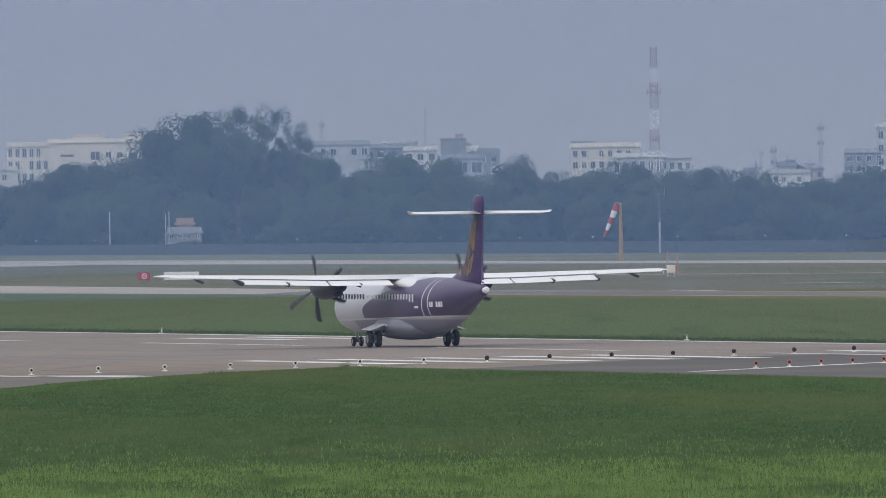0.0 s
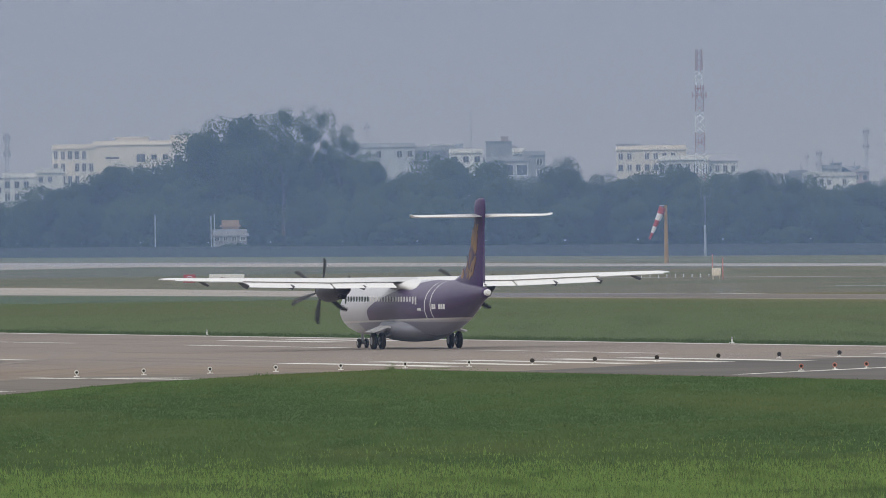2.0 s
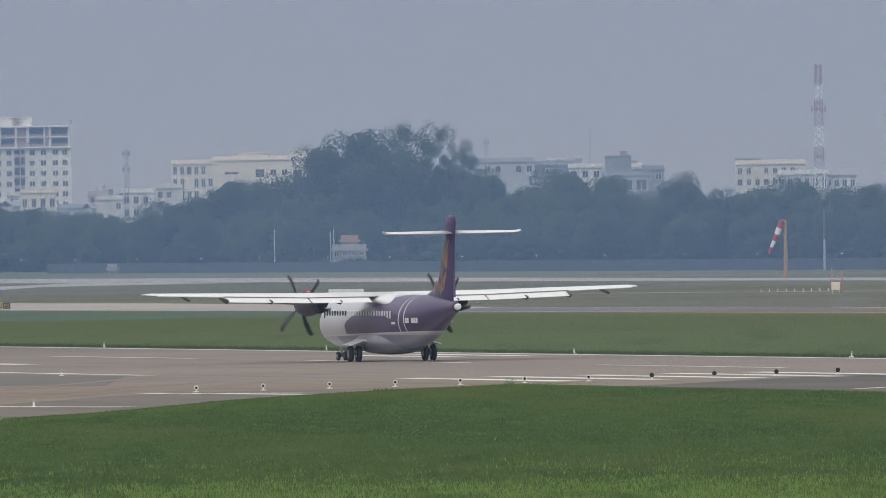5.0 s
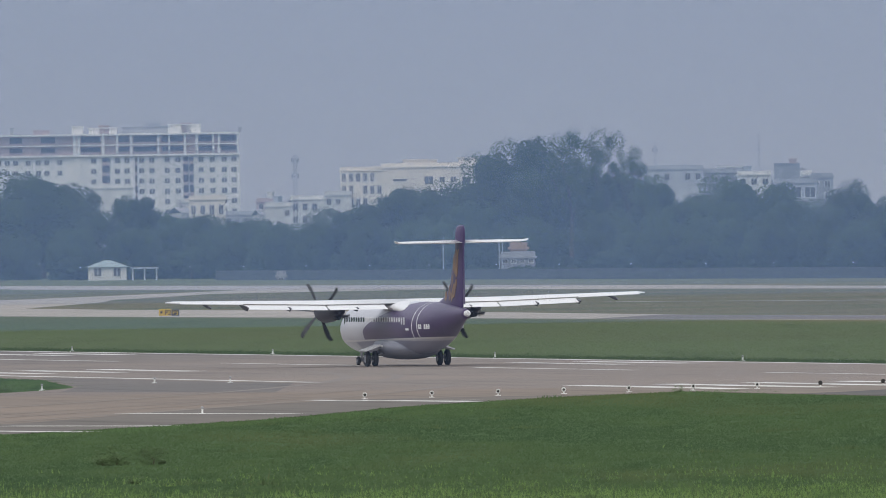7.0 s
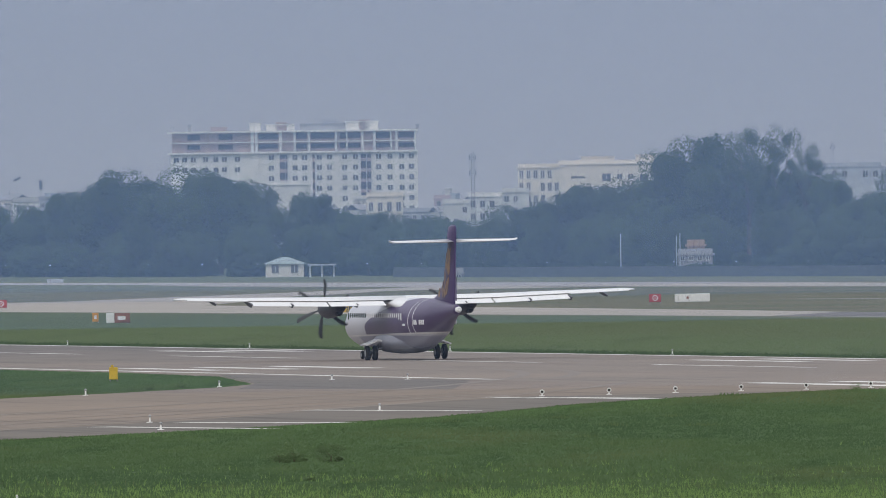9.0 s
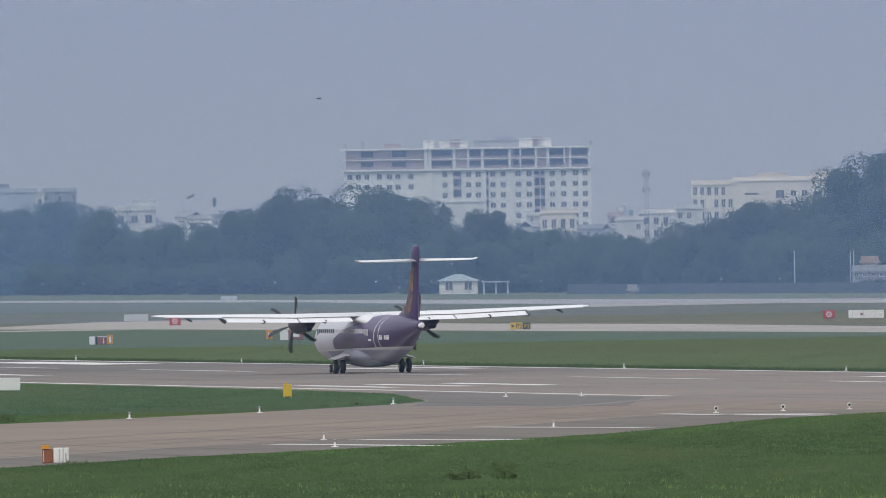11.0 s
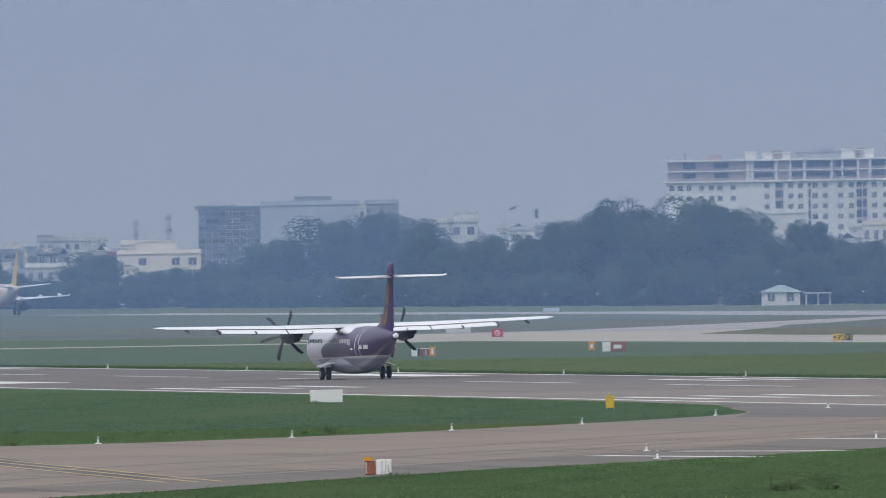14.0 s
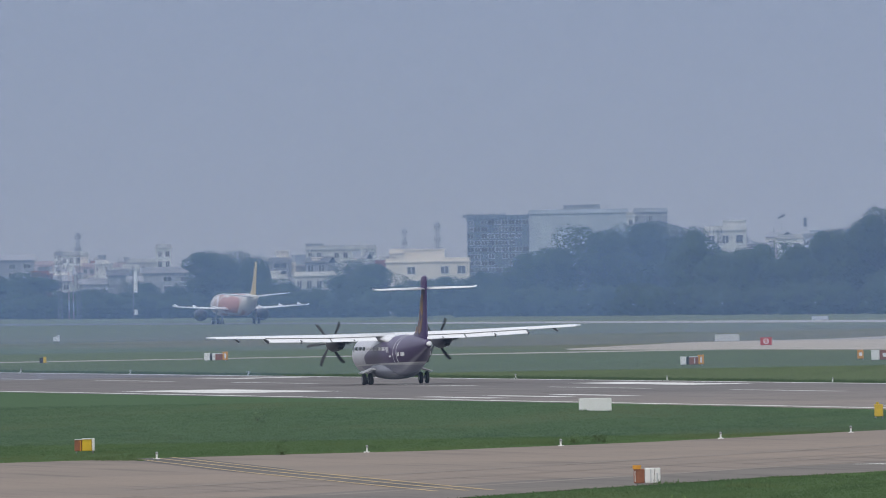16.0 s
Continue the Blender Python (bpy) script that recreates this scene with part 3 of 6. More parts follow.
def build_fittings():
    e = edge_light()
    e.matrix_basis = Matrix.Translation(rwy(0, -1.6))
    for k in range(1, 14):
        copy_thing(e, Matrix.Translation(rwy(60 * k, -1.6)))
    for a, c in ((-112, 85.8), (-133, 97), (-145.5, 107.8), (-158, 119), (-93, 76), (-57, 62.2), (-26, 50), (-30, 47), (-219, 98.7), (-186, 82.3), (-247, 104)):
        copy_thing(e, Matrix.Translation(rwy(a, c)))
    b = bar_light(M_BOX, "cream round rim", 0.058)
    b.matrix_basis = Matrix.Translation(rwy(-132.4, 63.3, 0.02))
    dark = bar_light(M_DARK, "dark round housing", 0.098)
    dark.matrix_basis = Matrix.Translation(rwy(-132.4 + 42 * 7 / 13, 63.3 - 49.2 * 7 / 13, 0.02))
    red = bar_light(M_PINKRIM, "faded pink-red rim", 0.062)
    red.matrix_basis = Matrix.Translation(rwy(-159.6, 37.4, 0.03))
    for k in (1, 2, 3, 4, 5, 6, 8, 9, 10, 11, 12, 13):
        copy_thing(b if k < 7 else dark, Matrix.Translation(rwy(-132.4 + 42 * k / 13, 63.3 - 49.2 * k / 13, 0.02)))
    for a, c in ((-157, 35.2), (-154.5, 33.1), (-152, 31), (-149.5, 28.9)):
        copy_thing(red, Matrix.Translation(rwy(a, c, 0.03)))
    W, B, O, Y, K, RD = M_BOX, M_BROWN, M_ORANGE, M_YELLOW, M_BLACK, M_RED
    sign("marker_box", -15, 58.9, [(0.45, 0.62, Y, [(0.2, 1.0, 0.3, 0.18, Y)])], "small yellow metal marker box on the grass")
    sign("sign_board", 69, 57.8, [(1.8, 0.7, W)], "plain white metal board seen from behind", 6, 0.05)
    sign("taxi_sign", -285.5, 122, [(0.4, 0.5, B, [(-0.08, 1.0, 0.75, 0.28, O), (0.1, 0.1, 0.06, 0.8, W)]), (0.36, 0.54, W, [(0.55, 0.1, 0.07, 0.8, M_TIN)]), (0.2, 0.54, W, [(0.3, 0.15, 0.2, 0.5, M_TIN)])], "brown and white taxi sign boxes with orange top", 0, 0.04)
    sign("taxi_sign", -124.6, 116.8, [(0.34, 0.52, B, [(0.0, 0.94, 1.0, 0.06, W), (0.75, 0.0, 0.12, 0.9, O)]), (0.44, 0.54, Y, [(0.0, 0.95, 1.0, 0.09, W)]), (0.12, 0.56, W)], "brown, white and orange taxi sign boxes")
    sign("taxi_sign", 583, -62.4, [(0.7, 0.8, W), (1.3, 0.8, B, [(0.2, 0.3, 0.5, 0.4, W)])], "white and brown taxi sign on the grass")
    sign("taxi_sign", 608, -65.5, [(0.55, 0.75, O, [(0.3, 0.3, 0.4, 0.4, W)])], "small orange location sign on the grass")
    sign("taxi_sign", 559, -41.6, [(0.5, 0.66, W), (0.2, 0.6, K), (0.75, 0.66, B, [(0.0, 0.9, 1.0, 0.1, W), (0.6, 0.1, 0.08, 0.7, W)]), (0.5, 0.78, O, [(0.35, 0.2, 0.3, 0.6, W)])], "white, brown and orange taxi sign boxes")
    sign("taxi_sign", 813, -44.1, [(0.55, 0.72, W), (0.22, 0.6, K), (0.3, 0.66, W), (0.7, 0.66, B, [(0.0, 0.9, 1.0, 0.1, W)]), (0.5, 0.8, O, [(0.35, 0.2, 0.3, 0.6, W)])], "white and orange taxi sign boxes")
    sign("taxi_sign", 820, -28.5, [(0.35, 0.5, K), (0.3, 0.6, Y)], "small black and yellow marker box on the grass")
    guide = sign("guide_sign", 715.6, -110.4, [(1.15, 0.62, Y, [(0.12, 0.35, 0.16, 0.3, K)]), (0.7, 0.55, K)], "yellow and black taxiway guidance sign lettered P2 and P3")
    panels = [o for o in guide.children if o.name.startswith("panel")]
    letters("P2", 0.62, K, panels[0], -0.1, -0.16, 0.2)
    letters("P3", 0.55, Y, panels[1], 0.58, -0.16, 0.2)
    for a, c in ((941, -122.6), (848, -170)):
        board = sign("stop_sign", a, c, [(1.2, 0.8, RD)], "red no-entry board with a white ring")
        bm = bmesh.new()
        for k in range(20):
            t0, t1 = 2 * math.pi * k / 20, 2 * math.pi * (k + 1) / 20
            tube(bm, (0.24 * math.cos(t0), -0.14, 0.52 + 0.24 * math.sin(t0)), (0.24 * math.cos(t1), -0.14, 0.52 + 0.24 * math.sin(t1)), 0.045, 0.045, 6)
        box(bm, -0.1, 0.1, -0.15, -0.121, 0.48, 0.56)
        part("ring", bm, W, [o for o in board.children if o.name.startswith("panel")][0], "white painted ring")
    sign("sign_board", 849, -174, [(0.4, 0.8, W), (1.1, 0.8, W, [(0.7, 0.35, 0.2, 0.3, B)]), (1.2, 0.8, W), (0.8, 0.8, W)], "long pale board beside the taxiway", 0, 0.1)
    sign("sign_board", 1072, -143.9, [(2.7, 0.75, M_TIN)], "plain white board beside the taxiway")
    sign("sign_board", 1920, -323, [(1.3, 0.6, M_TIN), (1.3, 0.6, M_TIN)], "low pale marker boards beside the second runway")
    sign("guide_sign", 1510, -137.8, [(0.5, 0.55, W), (0.4, 0.8, W)], "small white marker in the far grass")


def build_windsock():
    base = rwy(1223, -316)
    root = empty("windsock", Matrix.Translation(base))
    bm = bmesh.new()
    tube(bm, (0, 0, 0), (0, 0, 7.0), 0.28, 0.16, 10)
    part("pole", bm, M_SOCKPOLE, root, "weathered ochre tapered pole")
    bm = bmesh.new()
    tube(bm, (-0.75, 0, 6.95), (0.15, 0, 6.95), 0.05)
    part("swivel_arm", bm, M_STEEL, root)
    p0, p1 = Vector((-0.35, 0, 6.75)), Vector((-2.0, 0, 2.95))
    for i in range(5):
        a, b = p0.lerp(p1, i / 5), p0.lerp(p1, (i + 1) / 5)
        bm = bmesh.new()
        tube(bm, a, b, 0.43 - 0.06 * i, 0.43 - 0.06 * (i + 1), 12, caps=False)
        part("sock_band", bm, M_RED if i % 2 == 0 else M_BOX, root, smooth=True)
    tagged(root, "red and white striped windsock drooping from an ochre pole", "windsock")
    root = empty("lamp_mast", Matrix.Translation(bearing(384, 0, on_line(384, -397)).xy.to_3d()))
    bm = bmesh.new()
    tube(bm, (0, 0, 0), (0, 0, 4.2), 0.17, 0.14, 8)
    part("pole", bm, M_TIN, root, "pale lower pole")
    bm = bmesh.new()
    for x, y in ((-0.14, -0.1), (0.14, -0.1), (0, 0.14)):
        tube(bm, (x, y, 4.2), (x * 0.7, y * 0.7, 8.2), 0.045, 0.04, 5)
    for k in range(9):
        z = 4.3 + 0.43 * k
        tube(bm, (-0.14, -0.1, z), (0.13, -0.1, z + 0.4), 0.028, 0.028, 4)
        tube(bm, (0.14, -0.1, z), (0, 0.13, z + 0.4), 0.028, 0.028, 4)
    part("lattice", bm, M_MAST, root, "dark lattice upper mast")
    bm = bmesh.new()
    tube(bm, (-0.55, 0, 7.9), (0.75, 0, 8.1), 0.05)
    tube(bm, (0.72, 0, 7.9), (0.78, 0, 9.4), 0.06, 0.05)
    tube(bm, (-0.5, 0, 7.7), (-0.5, 0, 8.8), 0.06, 0.05)
    part("arm", bm, M_MAST, root)
    tagged(root, "slim grey mast with short arms before the trees", "mast")
    root = empty("obstacle_light", Matrix.Translation(rwy(763.8, -201.5)))
    bm = bmesh.new()
    box(bm, -0.42, 0.42, -0.3, 0.3, 0.35, 1.1, bevel=0.03)
    for x in (-0.3, 0.3):
        box(bm, x - 0.05, x + 0.05, -0.05, 0.05, 0, 0.36)
    part("cabinet", bm, M_PLASTER, root, "cream cabinet on short legs")
    bm = bmesh.new()
    tube(bm, (0.62, 0, 0), (0.62, 0, 2.1), 0.05)
    tube(bm, (-0.35, 0.1, 0.3), (-0.35, 0.1, 2.4), 0.04)
    part("post", bm, M_PINKRIM, root, "faded red post")
    tagged(root, "small cream equipment cabinet with thin red posts", "cabinet")


# ---- the turboprop ----
def ring(y, cx, cz, rx, rz, n=28, flat=0.0):
    return [(cx + rx * math.cos(2 * math.pi * i / n), y, cz + rz * math.sin(2 * math.pi * i / n) * (1 - flat * (math.sin(2 * math.pi * i / n) < 0))) for i in range(n)]


def foil(x, y_le, chord, z, thick, n=14):
    """A wing section at span x: leading edge forward (+y)."""
    pts = []
    for i in range(n):
        a = 2 * math.pi * i / n
        u = (1 - math.cos(a)) / 2
        t = thick * 2.6 * (0.2969 * math.sqrt(u) - 0.126 * u - 0.3516 * u * u + 0.2843 * u ** 3 - 0.1015 * u ** 4) / 0.26
        pts.append((x, y_le - chord * u, z + (t if math.sin(a) >= 0 else -t * 0.7) + 0.03 * chord * math.sin(math.pi * u)))
    return pts


def livery_mat():
    """White nose and shade-tinted white belly, purple aft body, two thin white hoops."""
    m, n, l, b = nodes_of("white_and_purple_livery")
    tc = n.new("ShaderNodeTexCoord")
    sp = n.new("ShaderNodeSeparateXYZ")
    l.new(tc.outputs["Object"], sp.inputs[0])

    def calc(op, a, bb):
        x = n.new("ShaderNodeMath")
        x.operation = op
        for i, v in enumerate((a, bb)):
            if isinstance(v, (int, float)):
                x.inputs[i].default_value = v
            else:
                l.new(v, x.inputs[i])
        return x.outputs[0]
    y, z = sp.outputs["Y"], sp.outputs["Z"]
    wob = n.new("ShaderNodeTexNoise")
    wob.inputs["Scale"].default_value = 0.5
    l.new(tc.outputs["Object"], wob.inputs["Vector"])
    # aft of a raked line: the paint edge runs further aft towards the roof
    edge = calc("SUBTRACT", 4.6, calc("MULTIPLY", calc("POWER", calc("MAXIMUM", calc("SUBTRACT", z, 1.9), 0.0), 1.5), 4.4))
    aft = calc("LESS_THAN", y, edge)
    above = calc("GREATER_THAN", z, calc("ADD", 1.52, calc("MULTIPLY", y, -0.012)))
    body = calc("MULTIPLY", aft, above)
    hoop1 = calc("LESS_THAN", calc("ABSOLUTE", calc("ADD", calc("ADD", y, 6.5), calc("MULTIPLY", calc("POWER", calc("SUBTRACT", z, 2.0), 2.0), 0.06)), 0), 0.055)
    hoop2 = calc("LESS_THAN", calc("ABSOLUTE", calc("ADD", calc("ADD", y, 7.3), calc("MULTIPLY", calc("POWER", calc("SUBTRACT", z, 2.0), 2.0), 0.06)), 0), 0.055)
    hoops = calc("MULTIPLY", calc("ADD", hoop1, hoop2), above)
    cheat = calc("LESS_THAN", calc("ABSOLUTE", calc("SUBTRACT", z, calc("ADD", 1.47, calc("MULTIPLY", y, -0.012))), 0), 0.045)
    # underside shade and purplish reflection put into the colour below this height
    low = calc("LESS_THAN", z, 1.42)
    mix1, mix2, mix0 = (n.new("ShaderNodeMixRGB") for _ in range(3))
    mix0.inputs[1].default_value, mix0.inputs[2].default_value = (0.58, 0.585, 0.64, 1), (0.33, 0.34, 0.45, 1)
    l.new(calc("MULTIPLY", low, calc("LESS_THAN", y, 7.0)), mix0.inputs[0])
    l.new(mix0.outputs[0], mix1.inputs[1])
    pur = n.new("ShaderNodeMixRGB")
    pur.inputs[1].default_value, pur.inputs[2].default_value = (0.078, 0.05, 0.14, 1), (0.07, 0.042, 0.105, 1)
    l.new(wob.outputs["Fac"], pur.inputs[0])
    l.new(pur.outputs[0], mix1.inputs[2])
    l.new(body, mix1.inputs[0])
    l.new(mix1.outputs[0], mix2.inputs[1])
    mix2.inputs[2].default_value = (0.75, 0.74, 0.75, 1)
    l.new(calc("MAXIMUM", hoops, cheat), mix2.inputs[0])
    l.new(mix2.outputs[0], b.inputs["Base Color"])
    b.inputs["Roughness"].default_value = 0.32
    return m


FUSE_Z = 2.12


def build_turboprop():
    root = empty("turboprop_airliner")
    tagged(root, "white and purple twin-turboprop airliner with a golden tail motif, rolling", "airplane")
    # fuselage: stations of (y, centre z, half width, half height)
    st = [(12.75, 1.75, 0.05, 0.05), (12.5, 1.78, 0.42, 0.38), (12.0, 1.85, 0.75, 0.7), (11.0, 1.98, 1.15, 1.12), (9.8, 2.08, 1.37, 1.37), (8.5, FUSE_Z, 1.43, 1.43),
          (4, FUSE_Z, 1.43, 1.43), (0, FUSE_Z, 1.43, 1.43), (-4.2, FUSE_Z, 1.43, 1.43), (-6.0, 2.18, 1.36, 1.36), (-8.0, 2.36, 1.14, 1.17), (-10.0, 2.58, 0.82, 0.88), (-12.0, 2.76, 0.48, 0.55), (-13.6, 2.88, 0.24, 0.3), (-14.1, 2.9, 0.17, 0.2)]
    bm = bmesh.new()
    loft(bm, [ring(y, 0, cz, rx, rz) for y, cz, rx, rz in st])
    bmesh.ops.recalc_face_normals(bm, faces=bm.faces)
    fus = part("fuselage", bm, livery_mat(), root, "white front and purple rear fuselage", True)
    # belly fairing and gear sponsons
    bm = bmesh.new()
    loft(bm, [ring(y, 0, 1.05, w, h) for y, w, h in ((4.6, 0.3, 0.2), (3.6, 1.0, 0.5), (2.2, 1.45, 0.66), (0, 1.6, 0.7), (-2.0, 1.5, 0.66), (-3.6, 1.05, 0.5), (-4.8, 0.3, 0.2))])
    bmesh.ops.recalc_face_normals(bm, faces=bm.faces)
    part("belly_fairing", bm, M_GREY, root, "pale grey belly fairing", True)
    # tail cone light
    bm = bmesh.new()
    tube(bm, (0, -14.05, 2.9), (0, -14.3, 2.9), 0.2, 0.1, 12)
    part("tail_cone", bm, M_WHITE, fus, "white tail cone cap")
    # cabin windows and door outlines on both sides
    for side in (-1, 1):
        for k in range(27):
            y = 8.9 - k * 0.56
            if y < -5.2:
                break
            cz, rr = 2.5, 1.43
            x = side * (math.sqrt(rr * rr - (cz - FUSE_Z) ** 2) + 0.004)
            w = bmesh.new()
            box(w, x - 0.012, x + 0.012, y - 0.13, y + 0.13, cz - 0.2, cz + 0.2, bevel=0.01)
            part("cabin_window", w, M_WHITE if k > 8 else M_GLASS, fus)
        for k, (yy, zz, ww, hh) in enumerate(((-8.3, 2.2, 1.7, 0.27), (-5.7, 2.05, 0.6, 0.12))):
            w = bmesh.new()
            n = 6 if ww > 1 else 3
            for j in range(n):
                if n == 6 and j == 2:
                    continue
                yb = yy + ww / 2 - (j + 1) * ww / n
                rad = float(np.interp(-yb - 0.1, (4.2, 6.0, 8.0, 10.0), (1.425, 1.35, 1.125, 0.79)))
                box(w, side * (rad + 0.005) - 0.03, side * (rad + 0.005) + 0.03, yb, yb + 0.66 * ww / n, zz - hh / 2, zz + hh / 2)
            part("marking_bar", w, M_WHITE, fus)
    # wing centre fairing
    bm = bmesh.new()
    loft(bm, [ring(y, 0, z, w, h, 20) for y, z, w, h in ((3.6, 3.2, 0.15, 0.1), (2.6, 3.3, 0.8, 0.28), (1.0, 3.28, 1.2, 0.34), (-1.2, 3.25, 1.22, 0.34), (-2.8, 3.12, 1.12, 0.38), (-4.6, 2.95, 0.95, 0.46), (-6.4, 2.85, 0.5, 0.4))])
    bmesh.ops.recalc_face_normals(bm, faces=bm.faces)
    part("wing_fairing", bm, M_WHITE, root, "white wing-root fairing", True)
    # wing: constant centre, tapered outer panels
    for side in (-1, 1):
        bm = bmesh.new()
        secs = [(0.0, 1.3, 2.57, 3.46, 0.17), (4.9, 1.3, 2.57, 3.47, 0.17), (9.2, 1.12, 2.1, 3.6, 0.12), (13.1, 0.85, 1.6, 3.72, 0.07), (13.5, 0.6, 1.05, 3.74, 0.03)]
        loft(bm, [foil(side * x, y, c, z, t) for x, y, c, z, t in secs])
        bmesh.ops.recalc_face_normals(bm, faces=bm.faces)
        wing = part("wing", bm, M_WHITE, root, "long white straight wing", True)
        for x0, x1, ya, yb, za, zb in ((1.55, 4.8, -1.34, -1.34, 3.4, 3.41), (4.9, 9.4, -1.34, -1.02, 3.41, 3.54)):
            fl = bmesh.new()
            loft(fl, [[(side * x, y + 0.12, z + 0.02), (side * x, y - 0.7, z - 0.2), (side * x, y - 0.73, z - 0.24), (side * x, y + 0.05, z - 0.1)] for x, y, z in ((x0, ya, za), (x1, yb, zb))])
            bmesh.ops.recalc_face_normals(fl, faces=fl.faces)
            part("flap", fl, M_WHITE, wing, "white lowered flap")
        al = bmesh.new()
        loft(al, [[(side * x, y + 0.1, z + 0.06), (side * x, y - 0.28, z - 0.02), (side * x, y - 0.28, z - 0.05), (side * x, y + 0.1, z - 0.04)] for x, y, z in ((9.5, -0.98, 3.61), (13.0, -0.78, 3.72))])
        bmesh.ops.recalc_face_normals(al, faces=al.faces)
        part("aileron", al, M_WHITE, wing)
        for x in (3.2, 7.0, 9.4, 11.5):
            h = bmesh.new()
            s = 0.55 if x < 10 else 0.36
            lift = max(0.0, x - 4.9) * 0.032
            loft(h, [[(side * x - 0.08 * s, y, z), (side * x + 0.08 * s, y, z), (side * x + 0.03 * s, y, z - d * s), (side * x - 0.03 * s, y, z - d * s)] for y, z, d in ((0.0, 3.4 + lift, 0.1), (-1.0, 3.38 + lift, 0.45), (-1.75, 3.3 + lift, 0.42), (-2.05, 3.24 + lift, 0.08))])
            bmesh.ops.recalc_face_normals(h, faces=h.faces)
            part("flap_track_fairing", h, M_NACELLE, wing, "dark pointed flap track fairing")
        # nacelle and propeller
        cx = side * 3.85
        bm = bmesh.new()
        loft(bm, [ring(y, cx, z, w, h, 18) for y, z, w, h in ((4.35, 3.02, 0.3, 0.32), (4.0, 3.02, 0.42, 0.48), (3.0, 3.02, 0.52, 0.58), (1.8, 3.04, 0.52, 0.54), (0.6, 3.08, 0.46, 0.42), (-0.2, 3.13, 0.36, 0.28), (-0.7, 3.17, 0.18, 0.14))])
        bmesh.ops.recalc_face_normals(bm, faces=bm.faces)
        nac = part("nacelle", bm, M_NACELLE, root, "dark engine nacelle", True)
        bm = bmesh.new()
        tube(bm, (cx, 0.6, 2.8), (cx, -0.1, 2.78), 0.2, 0.17, 12)
        part("exhaust_pipe", bm, M_DARK, nac)
        prop = empty("propeller")
        prop.parent = root
        prop.matrix_basis = pose(cx, 4.5, 3.02)
        bm = bmesh.new()
        loft(bm, [ring(y, 0, 0, r, r, 14) for y, r in ((-0.15, 0.3), (0.1, 0.3), (0.4, 0.2), (0.58, 0.04))])
        bmesh.ops.recalc_face_normals(bm, faces=bm.faces)
        part("spinner", bm, M_DARK, prop, smooth=True)
        for k in range(6):
            bm = bmesh.new()
            rows = []
            for r, ch, tw, sweep in ((0.22, 0.13, 70, 0), (0.63, 0.24, 58, 0.02), (1.08, 0.3, 48, 0.02), (1.45, 0.28, 40, 0.0), (1.63, 0.22, 36, -0.05), (1.72, 0.13, 34, -0.09)):
                c, s = math.cos(radians(tw)), math.sin(radians(tw))
                rows.append([(sweep + c * u * ch / 2 - s * v, s * u * ch / 2 + c * v, r) for u, v in ((-1, 0), (0, 0.03), (1, 0), (0, -0.03))])
            loft(bm, rows)
            bmesh.ops.recalc_face_normals(bm, faces=bm.faces)
            bmesh.ops.rotate(bm, verts=bm.verts, matrix=Matrix.Rotation(radians(60 * k), 3, "Y"))
            part("blade", bm, M_BLADE, prop)
        PROPS.append((prop, cx))
        # main gear
        gear = bmesh.new()
        tube(gear, (side * 1.2, 0.25, 1.15), (side * 2.05, 0, 0.43), 0.11, 0.09)
        tube(gear, (side * 1.3, -0.1, 0.75), (side * 2.0, 0, 0.5), 0.08, 0.07)
        tube(gear, (side * 1.78, 0, 0.43), (side * 2.32, 0, 0.43), 0.07)
        leg = part("main_gear_leg", gear, M_STEEL, root)
        door = bmesh.new()
        loft(door, [[(side * 1.1, y, 1.0), (side * 1.7, y, 1.22), (side * 2.55, y, 0.9), (side * 2.5, y, 0.84), (side * 1.7, y, 1.12), (side * 1.15, y, 0.9)] for y in (0.75, -0.75)])
        bmesh.ops.recalc_face_normals(door, faces=door.faces)
        part("gear_door", door, M_WHITE, leg, "white curved gear door")
        for off in (-0.22, 0.22):
            wheel(root, side * 2.05 + off, 0.0, 0.43, 0.43, 0.25)
    # nose gear
    bm = bmesh.new()
    tube(bm, (0, 10.8, 1.3), (0, 10.77, 0.25), 0.08)
    tube(bm, (-0.25, 10.77, 0.25), (0.25, 10.77, 0.25), 0.05)
    part("nose_gear_leg", bm, M_STEEL, root)
    for off in (-0.2, 0.2):
        wheel(root, off, 10.77, 0.25, 0.25, 0.16)
    # fin with dorsal fillet
    bm = bmesh.new()

    def vsec(z, yl, yt, t):
        return [(0, yl, z), (t * 0.8, yl - (yl - yt) * 0.2, z), (t, yl - (yl - yt) * 0.45, z), (t * 0.3, yt + 0.05, z), (0, yt, z), (-t * 0.3, yt + 0.05, z), (-t, yl - (yl - yt) * 0.45, z), (-t * 0.8, yl - (yl - yt) * 0.2, z)]
    loft(bm, [vsec(3.0, -6.0, -13.0, 0.2), vsec(3.35, -6.9, -13.1, 0.19), vsec(3.8, -8.9, -13.2, 0.18), vsec(4.3, -10.1, -13.25, 0.17), vsec(6.4, -11.8, -13.6, 0.15), vsec(7.2, -12.0, -13.75, 0.22), vsec(7.58, -12.2, -13.75, 0.18), vsec(7.7, -12.6, -13.7, 0.06)])
    bmesh.ops.recalc_face_normals(bm, faces=bm.faces)
    fin = part("fin", bm, M_PURPLE, root, "purple fin with a golden motif", True)
    rb = bmesh.new()
    box(rb, -0.012, 0.012, -13.62, -13.2, 3.4, 6.5)
    part("rudder_edge", rb, M_PURPLE, fin)
    # golden figure on both faces of the fin: a cluster of upright flame strokes
    rnd = random.Random(5)
